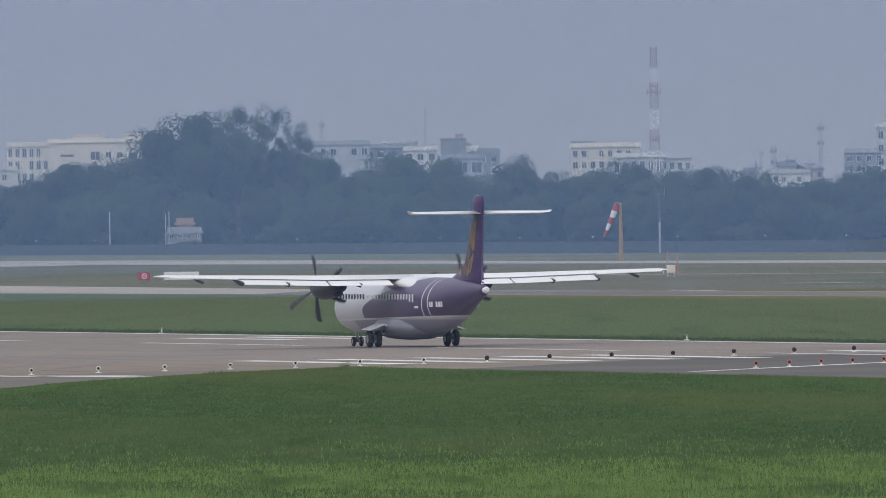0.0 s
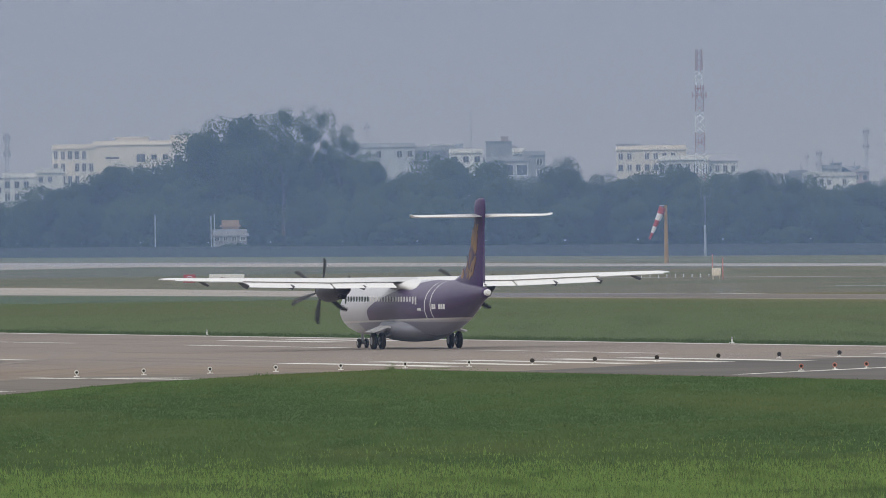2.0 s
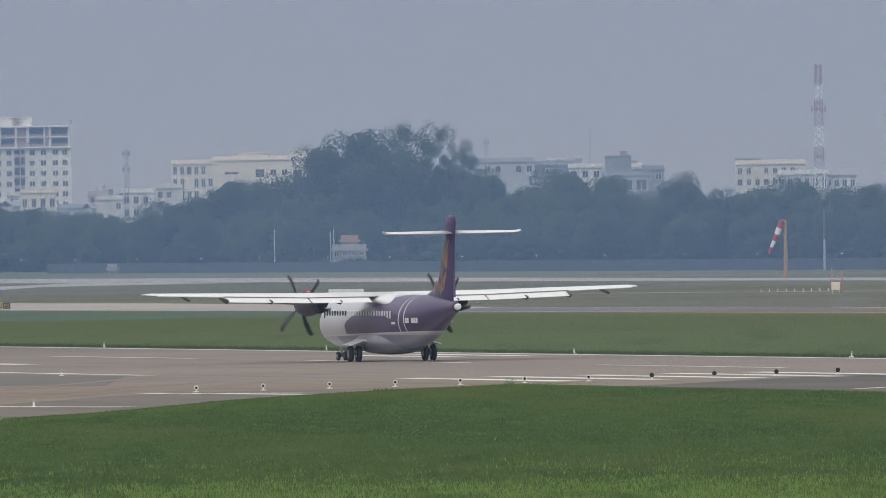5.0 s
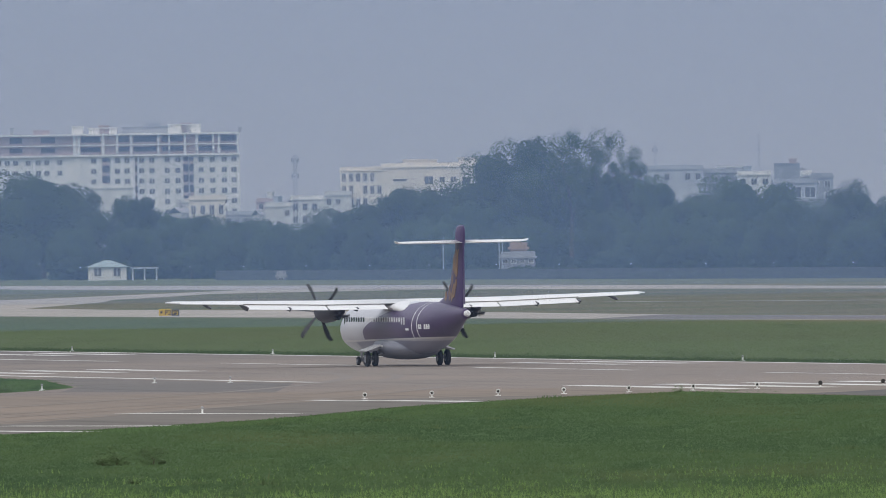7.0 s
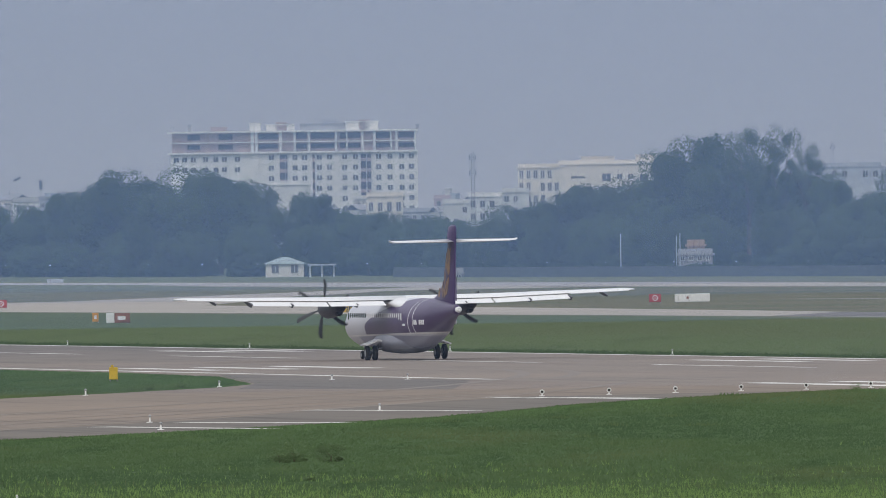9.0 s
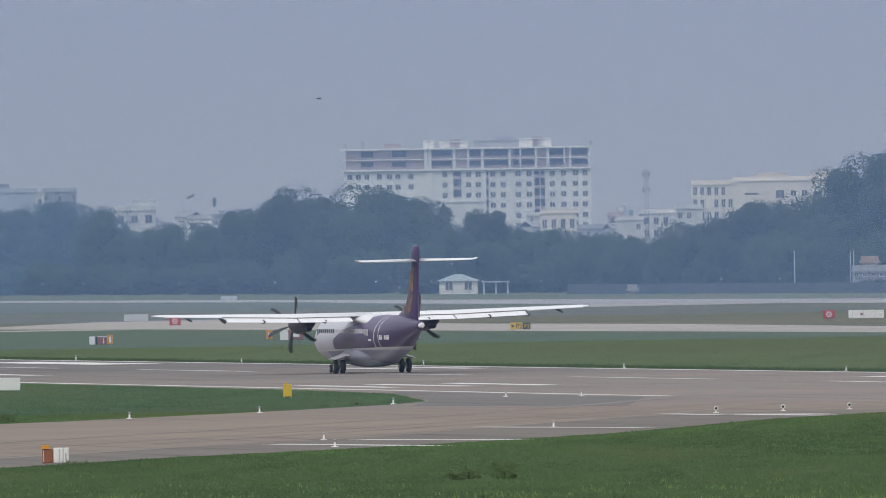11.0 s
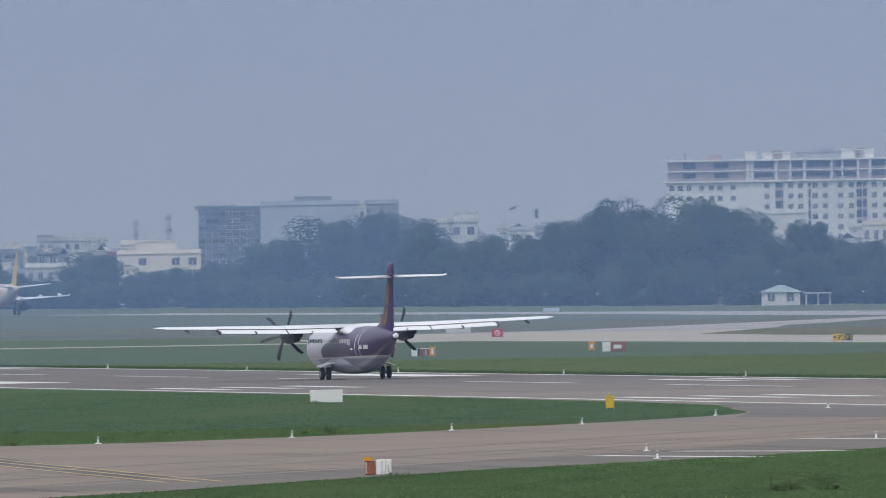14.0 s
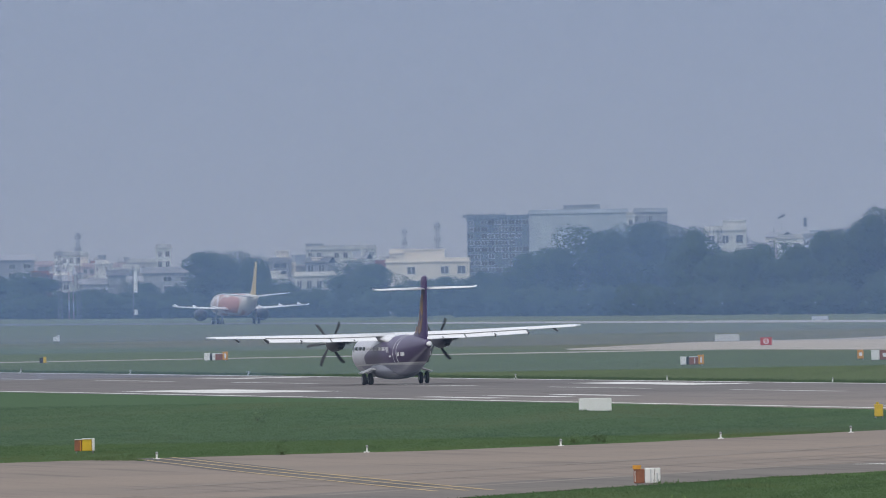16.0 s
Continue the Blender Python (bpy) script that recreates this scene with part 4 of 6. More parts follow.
    for side in (-1, 1):
        for k in range(46):
            z0 = 3.5 + rnd.random() ** 1.2 * 2.5
            z1 = min(6.4, z0 + 0.25 + rnd.random() * 0.55)
            lead = float(np.interp(z0, (3.35, 3.8, 4.3, 6.4), (-7.6, -9.3, -10.3, -11.9)))
            f = rnd.uniform(0.22, 0.62)
            ymid = lead + (-13.3 - lead) * f
            lean = rnd.uniform(-0.9, -0.2) * (z1 - z0)
            w = 0.08 + rnd.random() * 0.13
            t = float(np.interp(z0, (3.35, 4.3, 6.4), (0.188, 0.168, 0.148)) * np.interp(f, (0.2, 0.45, 0.7), (0.8, 1.0, 0.75)))
            bm = bmesh.new()
            loft(bm, [[(side * (t - 0.03), y - ww, z), (side * (t - 0.03), y + ww, z), (side * (t + 0.004), y + ww, z), (side * (t + 0.004), y - ww, z)] for y, z, ww in ((ymid, z0, w * 0.3), (ymid + lean * 0.4, z0 * 0.6 + z1 * 0.4, w), (ymid + lean, z1, 0.02))])
            bmesh.ops.recalc_face_normals(bm, faces=bm.faces)
            part("motif_stroke", bm, M_GOLD, fin)
    # tailplane
    for side in (-1, 1):
        bm = bmesh.new()
        loft(bm, [foil(side * x, y, c, z, t, 12) for x, y, c, z, t in ((0.0, -11.6, 2.0, 6.74, 0.12), (3.3, -12.1, 1.3, 6.76, 0.08), (3.56, -12.4, 1.0, 6.79, 0.06), (3.7, -12.8, 0.62, 6.87, 0.035))])
        bmesh.ops.recalc_face_normals(bm, faces=bm.faces)
        part("tailplane", bm, M_WHITE, root, "white tailplane half", True)
    return root


def wheel(root, x, y, z, r, w):
    bm = bmesh.new()
    loft(bm, [[(x + dx, y + rr * math.cos(2 * math.pi * i / 20), z + rr * math.sin(2 * math.pi * i / 20)) for i in range(20)] for dx, rr in ((-w / 2, r * 0.55), (-w / 2, r * 0.85), (-w * 0.3, r), (w * 0.3, r), (w / 2, r * 0.85), (w / 2, r * 0.55))])
    bmesh.ops.recalc_face_normals(bm, faces=bm.faces)
    ty = part("wheel", bm, M_DARK, root, "black tyre", True)
    bm = bmesh.new()
    tube(bm, (x - w * 0.52, y, z), (x + w * 0.52, y, z), r * 0.5, r * 0.5, 12)
    part("rim", bm, M_STEEL, ty)


M_NACELLE = surface("dark_nacelle_paint", (0.03, 0.027, 0.04), (0.022, 0.02, 0.028), 0.4, bump=0)
PROPS = []
M_JETFIN = surface("pale_yellow_paint", (0.68, 0.52, 0.2), (0.6, 0.42, 0.15), 0.4, bump=0)


# ---- the jet on the far taxiway ----
def jet_mat():
    m, n, l, b = nodes_of("white_and_orange_livery")
    tc = n.new("ShaderNodeTexCoord")
    w = n.new("ShaderNodeTexWave")
    w.inputs["Scale"].default_value, w.inputs["Distortion"].default_value, w.inputs["Detail"].default_value = 0.24, 6.0, 2.0
    l.new(tc.outputs["Object"], w.inputs["Vector"])
    r = n.new("ShaderNodeValToRGB")
    r.color_ramp.elements[0].position, r.color_ramp.elements[0].color = 0.3, (0.74, 0.66, 0.6, 1)
    r.color_ramp.elements[1].position, r.color_ramp.elements[1].color = 0.42, (0.5, 0.2, 0.13, 1)
    l.new(w.outputs["Fac"], r.inputs[0])
    sp, zone, mx = n.new("ShaderNodeSeparateXYZ"), n.new("ShaderNodeValToRGB"), n.new("ShaderNodeMixRGB")
    rng = n.new("ShaderNodeMapRange")
    rng.inputs[1].default_value, rng.inputs[2].default_value = -20.0, 18.0
    l.new(tc.outputs["Object"], sp.inputs[0])
    l.new(sp.outputs["Y"], rng.inputs[0])
    e = zone.color_ramp.elements
    e[0].position, e[0].color = 0.2, (0, 0, 0, 1)
    e[1].position, e[1].color = 0.84, (0, 0, 0, 1)
    for at, v in ((0.26, 1), (0.72, 1)):
        e.new(at).color = (v, v, v, 1)
    l.new(rng.outputs[0], zone.inputs[0])
    mx.inputs[1].default_value = (0.72, 0.68, 0.62, 1)
    l.new(zone.outputs[0], mx.inputs[0])
    l.new(r.outputs[0], mx.inputs[2])
    l.new(mx.outputs[0], b.inputs["Base Color"])
    b.inputs["Roughness"].default_value = 0.35
    return m


def build_jet():
    """Origin between the main wheels; nose towards +y."""
    root = empty("jet_airliner")
    tagged(root, "white and orange twin-jet airliner with a yellow fin, taxiing", "airplane")
    bm = bmesh.new()
    loft(bm, [ring(y, 0, z, w, h, 24) for y, z, w, h in ((17.5, 3.1, 0.1, 0.1), (16.8, 3.2, 0.9, 0.9), (15, 3.4, 1.6, 1.65), (13, 3.5, 1.95, 2.0), (0, 3.5, 1.98, 2.07), (-7, 3.5, 1.98, 2.07), (-11, 3.8, 1.6, 1.75), (-15, 4.3, 0.9, 1.1), (-18.5, 4.75, 0.3, 0.45), (-19.5, 4.85, 0.15, 0.2))])
    bmesh.ops.recalc_face_normals(bm, faces=bm.faces)
    fus = part("fuselage", bm, jet_mat(), root, "white fuselage with orange swirls", True)
    for side in (-1, 1):
        bm = bmesh.new()
        loft(bm, [foil(side * x, y, c, z, t, 12) for x, y, c, z, t in ((0.5, 4.5, 7.0, 2.6, 0.4), (5.0, 1.2, 4.2, 2.8, 0.25), (12.4, -3.0, 1.7, 3.3, 0.1))])
        bmesh.ops.recalc_face_normals(bm, faces=bm.faces)
        wing = part("wing", bm, M_WHITE, root, "pale swept wing", True)
        bm = bmesh.new()
        loft(bm, [[(side * (x - 0.05), y, z), (side * (x + 0.05), y, z), (side * (x + 0.05), y2, z), (side * (x - 0.05), y2, z)] for x, y, y2, z in ((12.4, -3.1, -4.6, 3.3), (12.6, -3.7, -4.8, 3.45), (12.7, -4.1, -4.9, 3.62))])
        bmesh.ops.recalc_face_normals(bm, faces=bm.faces)
        part("winglet", bm, M_WHITE, wing)
        for x in (4.2, 8.0, 11.5):
            h = bmesh.new()
            tube(h, (side * x, -0.8, 2.9 + x * 0.06), (side * x, -4.3, 2.6 + x * 0.06), 0.26, 0.06, 8)
            part("flap_track_fairing", h, M_WHITE, wing)
        bm = bmesh.new()
        loft(bm, [ring(y, side * 5.75, 1.75, r, r, 16) for y, r in ((5.6, 0.95), (5.2, 1.08), (3.5, 1.15), (2.0, 0.95), (1.0, 0.6))])
        bmesh.ops.recalc_face_normals(bm, faces=bm.faces)
        part("engine", bm, M_NACELLE, root, "dark engine pod", True)
        bm = bmesh.new()
        loft(bm, [foil(side * x, y, c, z, t, 10) for x, y, c, z, t in ((0.3, -14.0, 3.6, 4.9, 0.2), (6.2, -17.4, 1.5, 5.5, 0.08))])
        bmesh.ops.recalc_face_normals(bm, faces=bm.faces)
        part("tailplane", bm, M_WHITE, root, smooth=True)
        bm = bmesh.new()
        tube(bm, (side * 3.6, 0, 2.6), (side * 3.8, 0, 0.6), 0.16)
        part("main_gear_leg", bm, M_STEEL, root)
        for off in (-0.45, 0.45):
            wheel(root, side * 3.8 + off, 0, 0.58, 0.58, 0.42)
    bm = bmesh.new()
    tube(bm, (0, 12.6, 2.0), (0, 12.6, 0.4), 0.12)
    part("nose_gear_leg", bm, M_STEEL, root)
    for off in (-0.25, 0.25):
        wheel(root, off, 12.6, 0.38, 0.38, 0.22)
    bm = bmesh.new()
    loft(bm, [[(-t, (yl + yt) / 2, z), (0, yl, z), (t, (yl + yt) / 2, z), (0, yt, z)] for z, yl, yt, t in ((5.2, -12.0, -17.6, 0.22), (6.4, -14.2, -18.0, 0.18), (11.3, -17.6, -19.2, 0.09))])
    bmesh.ops.recalc_face_normals(bm, faces=bm.faces)
    part("fin", bm, M_JETFIN, root, "pale yellow swept fin")
    return root


# ---- trees ----
def crown_mesh(seed, n_lobes=16, leaves=2600, open_top=False, mat=None, leaf=(0.01, 0.028)):
    """A crown 1 m in radius: small leaf clumps scattered over many uneven lobes, with gaps."""
    rnd = random.Random(seed)
    bm_v, bm_f, bm_n = [], [], []
    lobes = []
    for i in range(n_lobes):
        a, h = rnd.uniform(0, 6.283), rnd.uniform(-0.75, 0.8)
        d = rnd.uniform(0.25, 0.72) * math.sqrt(max(0.1, 1 - h * h * 0.9))
        lobes.append((Vector((d * math.cos(a), d * math.sin(a), h * (1.0 if not open_top else 1.1))), rnd.uniform(0.15, 0.36)))
    if open_top:
        lobes = [(c, r * 0.85) for c, r in lobes]
    lobes.append((Vector((0, 0, -0.15 if open_top else 0)), 0.34 if open_top else 0.6))
    lobes.append((Vector((0, 0, -0.5)), 0.42 if open_top else 0.5))
    for i in range(leaves):
        c, r = lobes[rnd.randrange(len(lobes))] if rnd.random() < 0.9 else lobes[0]
        v = Vector((rnd.gauss(0, 1), rnd.gauss(0, 1), rnd.gauss(0, 1))).normalized()
        p = c + v * r * (rnd.uniform(0.55, 1.15) if open_top else rnd.uniform(0.72, 1.0) + 0.16 * rnd.random() ** 3)
        s = rnd.uniform(*leaf)
        nrm = (v + Vector((rnd.gauss(0, 0.5), rnd.gauss(0, 0.5), rnd.gauss(0, 0.5)))).normalized()
        if nrm.y > 0:
            nrm = -nrm
        q = nrm.to_track_quat("Z", "Y").to_matrix()
        ang = rnd.uniform(0, 6.283)
        k = len(bm_v)
        for da, rr in ((0, 1), (1.7, 0.7), (3.0, 1.1), (4.5, 0.8)):
            bm_v.append(p + q @ Vector((s * rr * math.cos(ang + da), s * rr * math.sin(ang + da), s * 0.25 * rnd.uniform(-1, 1))))
        bm_f.append((k, k + 1, k + 2, k + 3))
        soft = v * 0.55 + p.normalized() * 0.45 + Vector((0, 0, 0.2))
        if mat:
            soft = v * 0.3 + Vector((0, -0.15, 0.9))
        soft.y = min(soft.y, -0.1)
        soft.normalize()
        bm_n.extend([tuple(soft)] * 4)
    me = bpy.data.meshes.new("crown")
    me.from_pydata([tuple(v) for v in bm_v], [], bm_f)
    me.normals_split_custom_set_from_vertices(bm_n)
    me.materials.append(mat or M_LEAF)
    return me


def trunk_mesh(seed):
    """A trunk 1 m high in crown units, forking into limbs."""
    rnd = random.Random(seed)
    bm = bmesh.new()
    tube(bm, (0, 0, -1.9), (0.03, 0, -0.6), 0.07, 0.05, 7)
    for i in range(5):
        a = i * 1.256 + rnd.uniform(-0.3, 0.3)
        tube(bm, (0.03, 0, -0.75 + 0.05 * i), (0.5 * math.cos(a), 0.5 * math.sin(a), rnd.uniform(-0.1, 0.45)), 0.035, 0.012, 5)
    return mesh_of("trunk", bm, M_BARK)


CROWNS, TRUNKS = [], []


def tree(p, radius, height, kind, label, name="tree", crowns=None):
    """A tree at p whose crown is radius wide and reaches height."""
    half = height * 0.54 if height < 11 else min(height * 0.46, radius * 1.25)
    root = empty(name, Matrix.Translation(p) @ pose(0, 0, 0, 0, 0, (p.x * 37 + p.y * 11) % 60 - 30))
    crowns = crowns or CROWNS
    c = new("crown", crowns[kind % len(crowns)])
    c.parent = root
    c.scale = (radius, radius, half)
    c.location = (0, 0, height - half * 1.05)
    t = new("trunk", TRUNKS[kind % len(TRUNKS)])
    t.parent = root
    t.scale = (radius, radius, (height - half * 1.05) / 1.9)
    t.location = (0, 0, height - half * 1.05)
    return tagged(root, label, "tree", "perimeter trees")


def on_line(u, c):
    """The distance at which a bearing meets a line along the runway at cross distance c."""
    d = bearing(u, 0, 1.0)
    d.z = 0
    d.normalize()
    o = ORIGIN + CX * c
    return (o.x * AX.y - o.y * AX.x) / (d.x * AX.y - d.y * AX.x)


# bearing, top, width in lens units
SKYLINE_EAST = [(880, -145, 150), (770, -150, 140), (690, -150, 130), (620, -130, 90), (560, -133, 110), (480, -156, 140), (390, -140, 120), (330, -158, 110), (270, -160, 130), (190, -148, 100), (130, -163, 100), (50, -143, 150), (-20, -160, 120), (-85, -177, 120), (-160, -160, 130), (-225, -184, 70)]
SKYLINE_MIDDLE = [(-300, -172, 150), (-390, -192, 170), (-465, -238, 150), (-508, -212, 105), (-412, -224, 130), (-540, -140, 120), (-590, -160, 120), (-640, -165, 130), (-700, -140, 120), (-774, -118, 130), (-820, -95, 120), (-880, -97, 130), (-930, -95, 110), (-1004, -112, 100), (-1060, -100, 110), (-1090, -112, 90), (-1121, -147, 48)]
SKYLINE_BLOCK = [(-1155, -146, 48), (-1200, -110, 110), (-1258, -172, 120), (-1300, -150, 140), (-1338, -183, 160), (-1418, -170, 90), (-1478, -191, 140), (-1520, -150, 130), (-1568, -148, 110), (-1620, -106, 100), (-1640, -118, 90), (-1707, -130, 90), (-1760, -108, 110), (-1815, -138, 110), (-1878, -164, 160), (-1930, -150, 130), (-1988, -146, 170)]
SKYLINE_WEST = [(-2080, -122, 120), (-2150, -80, 120), (-2180, -62, 100), (-2247, -62, 80), (-2307, -50, 100), (-2397, -84, 120), (-2500, -40, 120), (-2560, -58, 90), (-2590, -90, 70), (-2651, -110, 150), (-2710, -48, 90), (-2790, -50, 80), (-2890, -42, 130), (-3010, -70, 130), (-3120, -75, 140)]


# stretches where huts stand before the trees
CLEAR = [(bearing(u, 0, on_line(u, -404)) - ORIGIN).dot(AX) for u in (-1190, -1150, -1118, -876, -458)]


def build_trees():
    for k in range(6):
        CROWNS.append(crown_mesh(11 + k, 34 + 3 * k, 34000))
        TRUNKS.append(trunk_mesh(50 + k))
    rnd = random.Random(3)
    for i, (u, v, w) in enumerate(SKYLINE_EAST + SKYLINE_MIDDLE + SKYLINE_BLOCK + SKYLINE_WEST):
        d = on_line(u, -420 - rnd.uniform(0, 18))
        top = bearing(u, v, d)
        r = w / 2 * unit(d) * (1.45 if v < -180 else 1.35)
        big = v < -200
        tree(Vector((top.x, top.y, 0)), r, top.z * (1.0 if big else 0.99), i, "tall spreading dark-green tree rising over the others" if big else "dense dark-green tree at the airfield's edge")
    # the tall tree whose thin, broken crown lets the sky through
    opened = [crown_mesh(61 + k, 30, 13000, True) for k in range(3)]
    for i, (u, v, w) in enumerate(((-366, -251, 105), (-308, -252, 100), (-264, -222, 66), (-335, -226, 120), (-244, -194, 44))):
        d = on_line(u, -424 - 3 * i)
        top = bearing(u, v, d)
        tree(Vector((top.x, top.y, 0)), w / 2 * unit(d) * 1.3, top.z, i, "tall thin-crowned tree with sky showing through its leaves", crowns=opened)
    for k in range(310):
        a = 1150 + k * 8.2 + rnd.uniform(-3, 3)
        c = -408 - rnd.uniform(0, 14)
        h = rnd.uniform(7.5, 10.5) if k % 3 else rnd.uniform(4, 6)
        if any(abs(a - a0) < 16 for a0 in CLEAR) and c > -417:
            c -= 12
        if a > 2330:
            h = min(h, rnd.uniform(4.5, 6.5))
        tree(rwy(a, c), rnd.uniform(4.0, 5.5), h, k, "low bushy dark-green tree behind the perimeter fence")


# ---- distant town ----
def window_mesh(w, h, frame_mat):
    bm = bmesh.new()
    t = 0.12
    for x0, x1, z0, z1 in ((-w / 2 - t, -w / 2, 0, h), (w / 2, w / 2 + t, 0, h), (-w / 2 - t, w / 2 + t, h, h + t), (-w / 2 - t, w / 2 + t, -t, 0), (-0.05, 0.05, 0, h)):
        box(bm, x0, x1, -0.14, 0, z0, z1, 0)
    box(bm, -w / 2, w / 2, -0.05, 0, 0, h, 1)
    return mesh_of("window", bm, [frame_mat, M_WINDOW])


def building(name, u0, u1, v_top, dist, label, wall, floor_h=20, cols=5, rows=3, roof="flat", win=(0.45, 0.5), depth=12.0, turn=0.0, first=None, surround=None):
    """A block between two bearings whose parapet is at v_top, with windows set on its face."""
    p, q = bearing(u0, v_top, dist), bearing(u1, v_top, dist)
    w, h = (q - p).length, (p.z + q.z) / 2
    mid = (p + q) / 2
    face = math.degrees(math.atan2(-mid.x, mid.y))
    root = empty(name, Matrix.Translation((mid.x, mid.y, 0)) @ pose(0, 0, 0, 0, 0, face + turn))
    bm = bmesh.new()
    box(bm, -w / 2, w / 2, 0, depth, 0, h)
    part("wall", bm, wall, root)
    bm = bmesh.new()
    if roof == "flat":
        box(bm, -w / 2 - 0.3, w / 2 + 0.3, -0.3, depth + 0.3, h - 0.25, h + 0.1)
        box(bm, -w / 2, w / 2, 0, 0.25, h + 0.1, h + 0.8)
    elif roof == "gable":
        loft(bm, [[(-w / 2 - 0.4, -0.5, h), (w / 2 + 0.4, -0.5, h), (w / 2 + 0.4, -0.4, h + 0.15), (-w / 2 - 0.4, -0.4, h + 0.15)], [(-w / 2 - 0.4, depth / 2, h + depth * 0.16), (w / 2 + 0.4, depth / 2, h + depth * 0.16), (w / 2 + 0.4, depth / 2, h + depth * 0.16 + 0.15), (-w / 2 - 0.4, depth / 2, h + depth * 0.16 + 0.15)], [(-w / 2 - 0.4, depth, h), (w / 2 + 0.4, depth, h), (w / 2 + 0.4, depth, h + 0.15), (-w / 2 - 0.4, depth, h + 0.15)]])
    bmesh.ops.recalc_face_normals(bm, faces=bm.faces)
    if len(bm.verts):
        part("roof", bm, {"flat": wall, "gable": M_ROOFDARK}.get(roof, wall), root)
    else:
        bm.free()
    gap = random.Random(int(u0 * 3 + v_top))
    fh = floor_h * unit(dist)
    cw = w / max(1, cols)
    if cols and rows:
        me = window_mesh(cw * win[0], fh * win[1], surround or M_PLASTER_W)
        for r in range(rows):
            for c in range(cols):
                if rows > 1 and gap.random() < 0.22:
                    continue
                o = new("window", me)
                o.parent = root
                o.location = (-w / 2 + cw * (c + 0.5), -0.01, h - (first if first is not None else fh * 0.9) - fh * r)
    return tagged(root, label, "building", "town buildings"), w, h


def addon(root, x0, x1, z0, z1, mat, name="roof_block", y0=1.0, y1=6.0):
    bm = bmesh.new()
    box(bm, x0, x1, y0, y1, z0, z1)
    box(bm, x0 - 0.2, x1 + 0.2, y0 - 0.2, y1 + 0.2, z1, z1 + 0.25)
    return part(name, bm, mat, root)


def lattice(name, u, v_top, dist, width, label, v_base=-60, bands=6, red=True, dishes=2):
    """A tapering four-legged lattice mast with cross braces."""
    top, foot = bearing(u, v_top, dist), bearing(u, v_base, dist)
    z0, z1 = 0.0, top.z
    root = empty(name, Matrix.Translation((top.x, top.y, 0)))
    wd = width * unit(dist)
    for k in range(bands):
        a, b = z0 + (z1 - z0) * k / bands, z0 + (z1 - z0) * (k + 1) / bands
        wa, wb = wd * (0.62 - 0.3 * k / bands), wd * (0.62 - 0.3 * (k + 1) / bands)
        bm = bmesh.new()
        cs = ((-1, -1), (1, -1), (1, 1), (-1, 1))
        r = wd * 0.045
        n = 3
        for i, (sx, sy) in enumerate(cs):
            tx, ty = cs[(i + 1) % 4]
            tube(bm, (sx * wa, sy * wa, a), (sx * wb, sy * wb, b), r, r, 4)
            for j in range(n):
                p, q = j / n, (j + 1) / n
                za, zb = a + (b - a) * p, a + (b - a) * q
                w1, w2 = wa + (wb - wa) * p, wa + (wb - wa) * q
                tube(bm, (sx * w1, sy * w1, za), (tx * w2, ty * w2, zb), r * 0.6, r * 0.6, 4)
                tube(bm, (tx * w1, ty * w1, za), (sx * w2, sy * w2, zb), r * 0.6, r * 0.6, 4)
        part("lattice_section", bm, M_MASTRED if red and k % 2 == 0 else (M_BOX if red else M_MAST), root)
    for j in range(dishes):
        bm = bmesh.new()
        zz = z1 * (0.97 - 0.14 * j)
        tube(bm, (-wd * 0.8, -wd * 0.4, zz), (-wd * 0.8, -wd * 0.4, zz - wd * 1.2), wd * 0.16, wd * 0.16, 6)
        tube(bm, (wd * 0.75, -wd * 0.4, zz), (wd * 0.75, -wd * 0.4, zz - wd * 1.2), wd * 0.16, wd * 0.16, 6)
        tube(bm, (-wd * 0.9, -wd * 0.3, zz - wd * 0.6), (wd * 0.9, -wd * 0.3, zz - wd * 0.6), wd * 0.06, wd * 0.06, 4)
        part("antenna", bm, M_MAST, root)
    return tagged(root, label, "mast", "antenna masts")


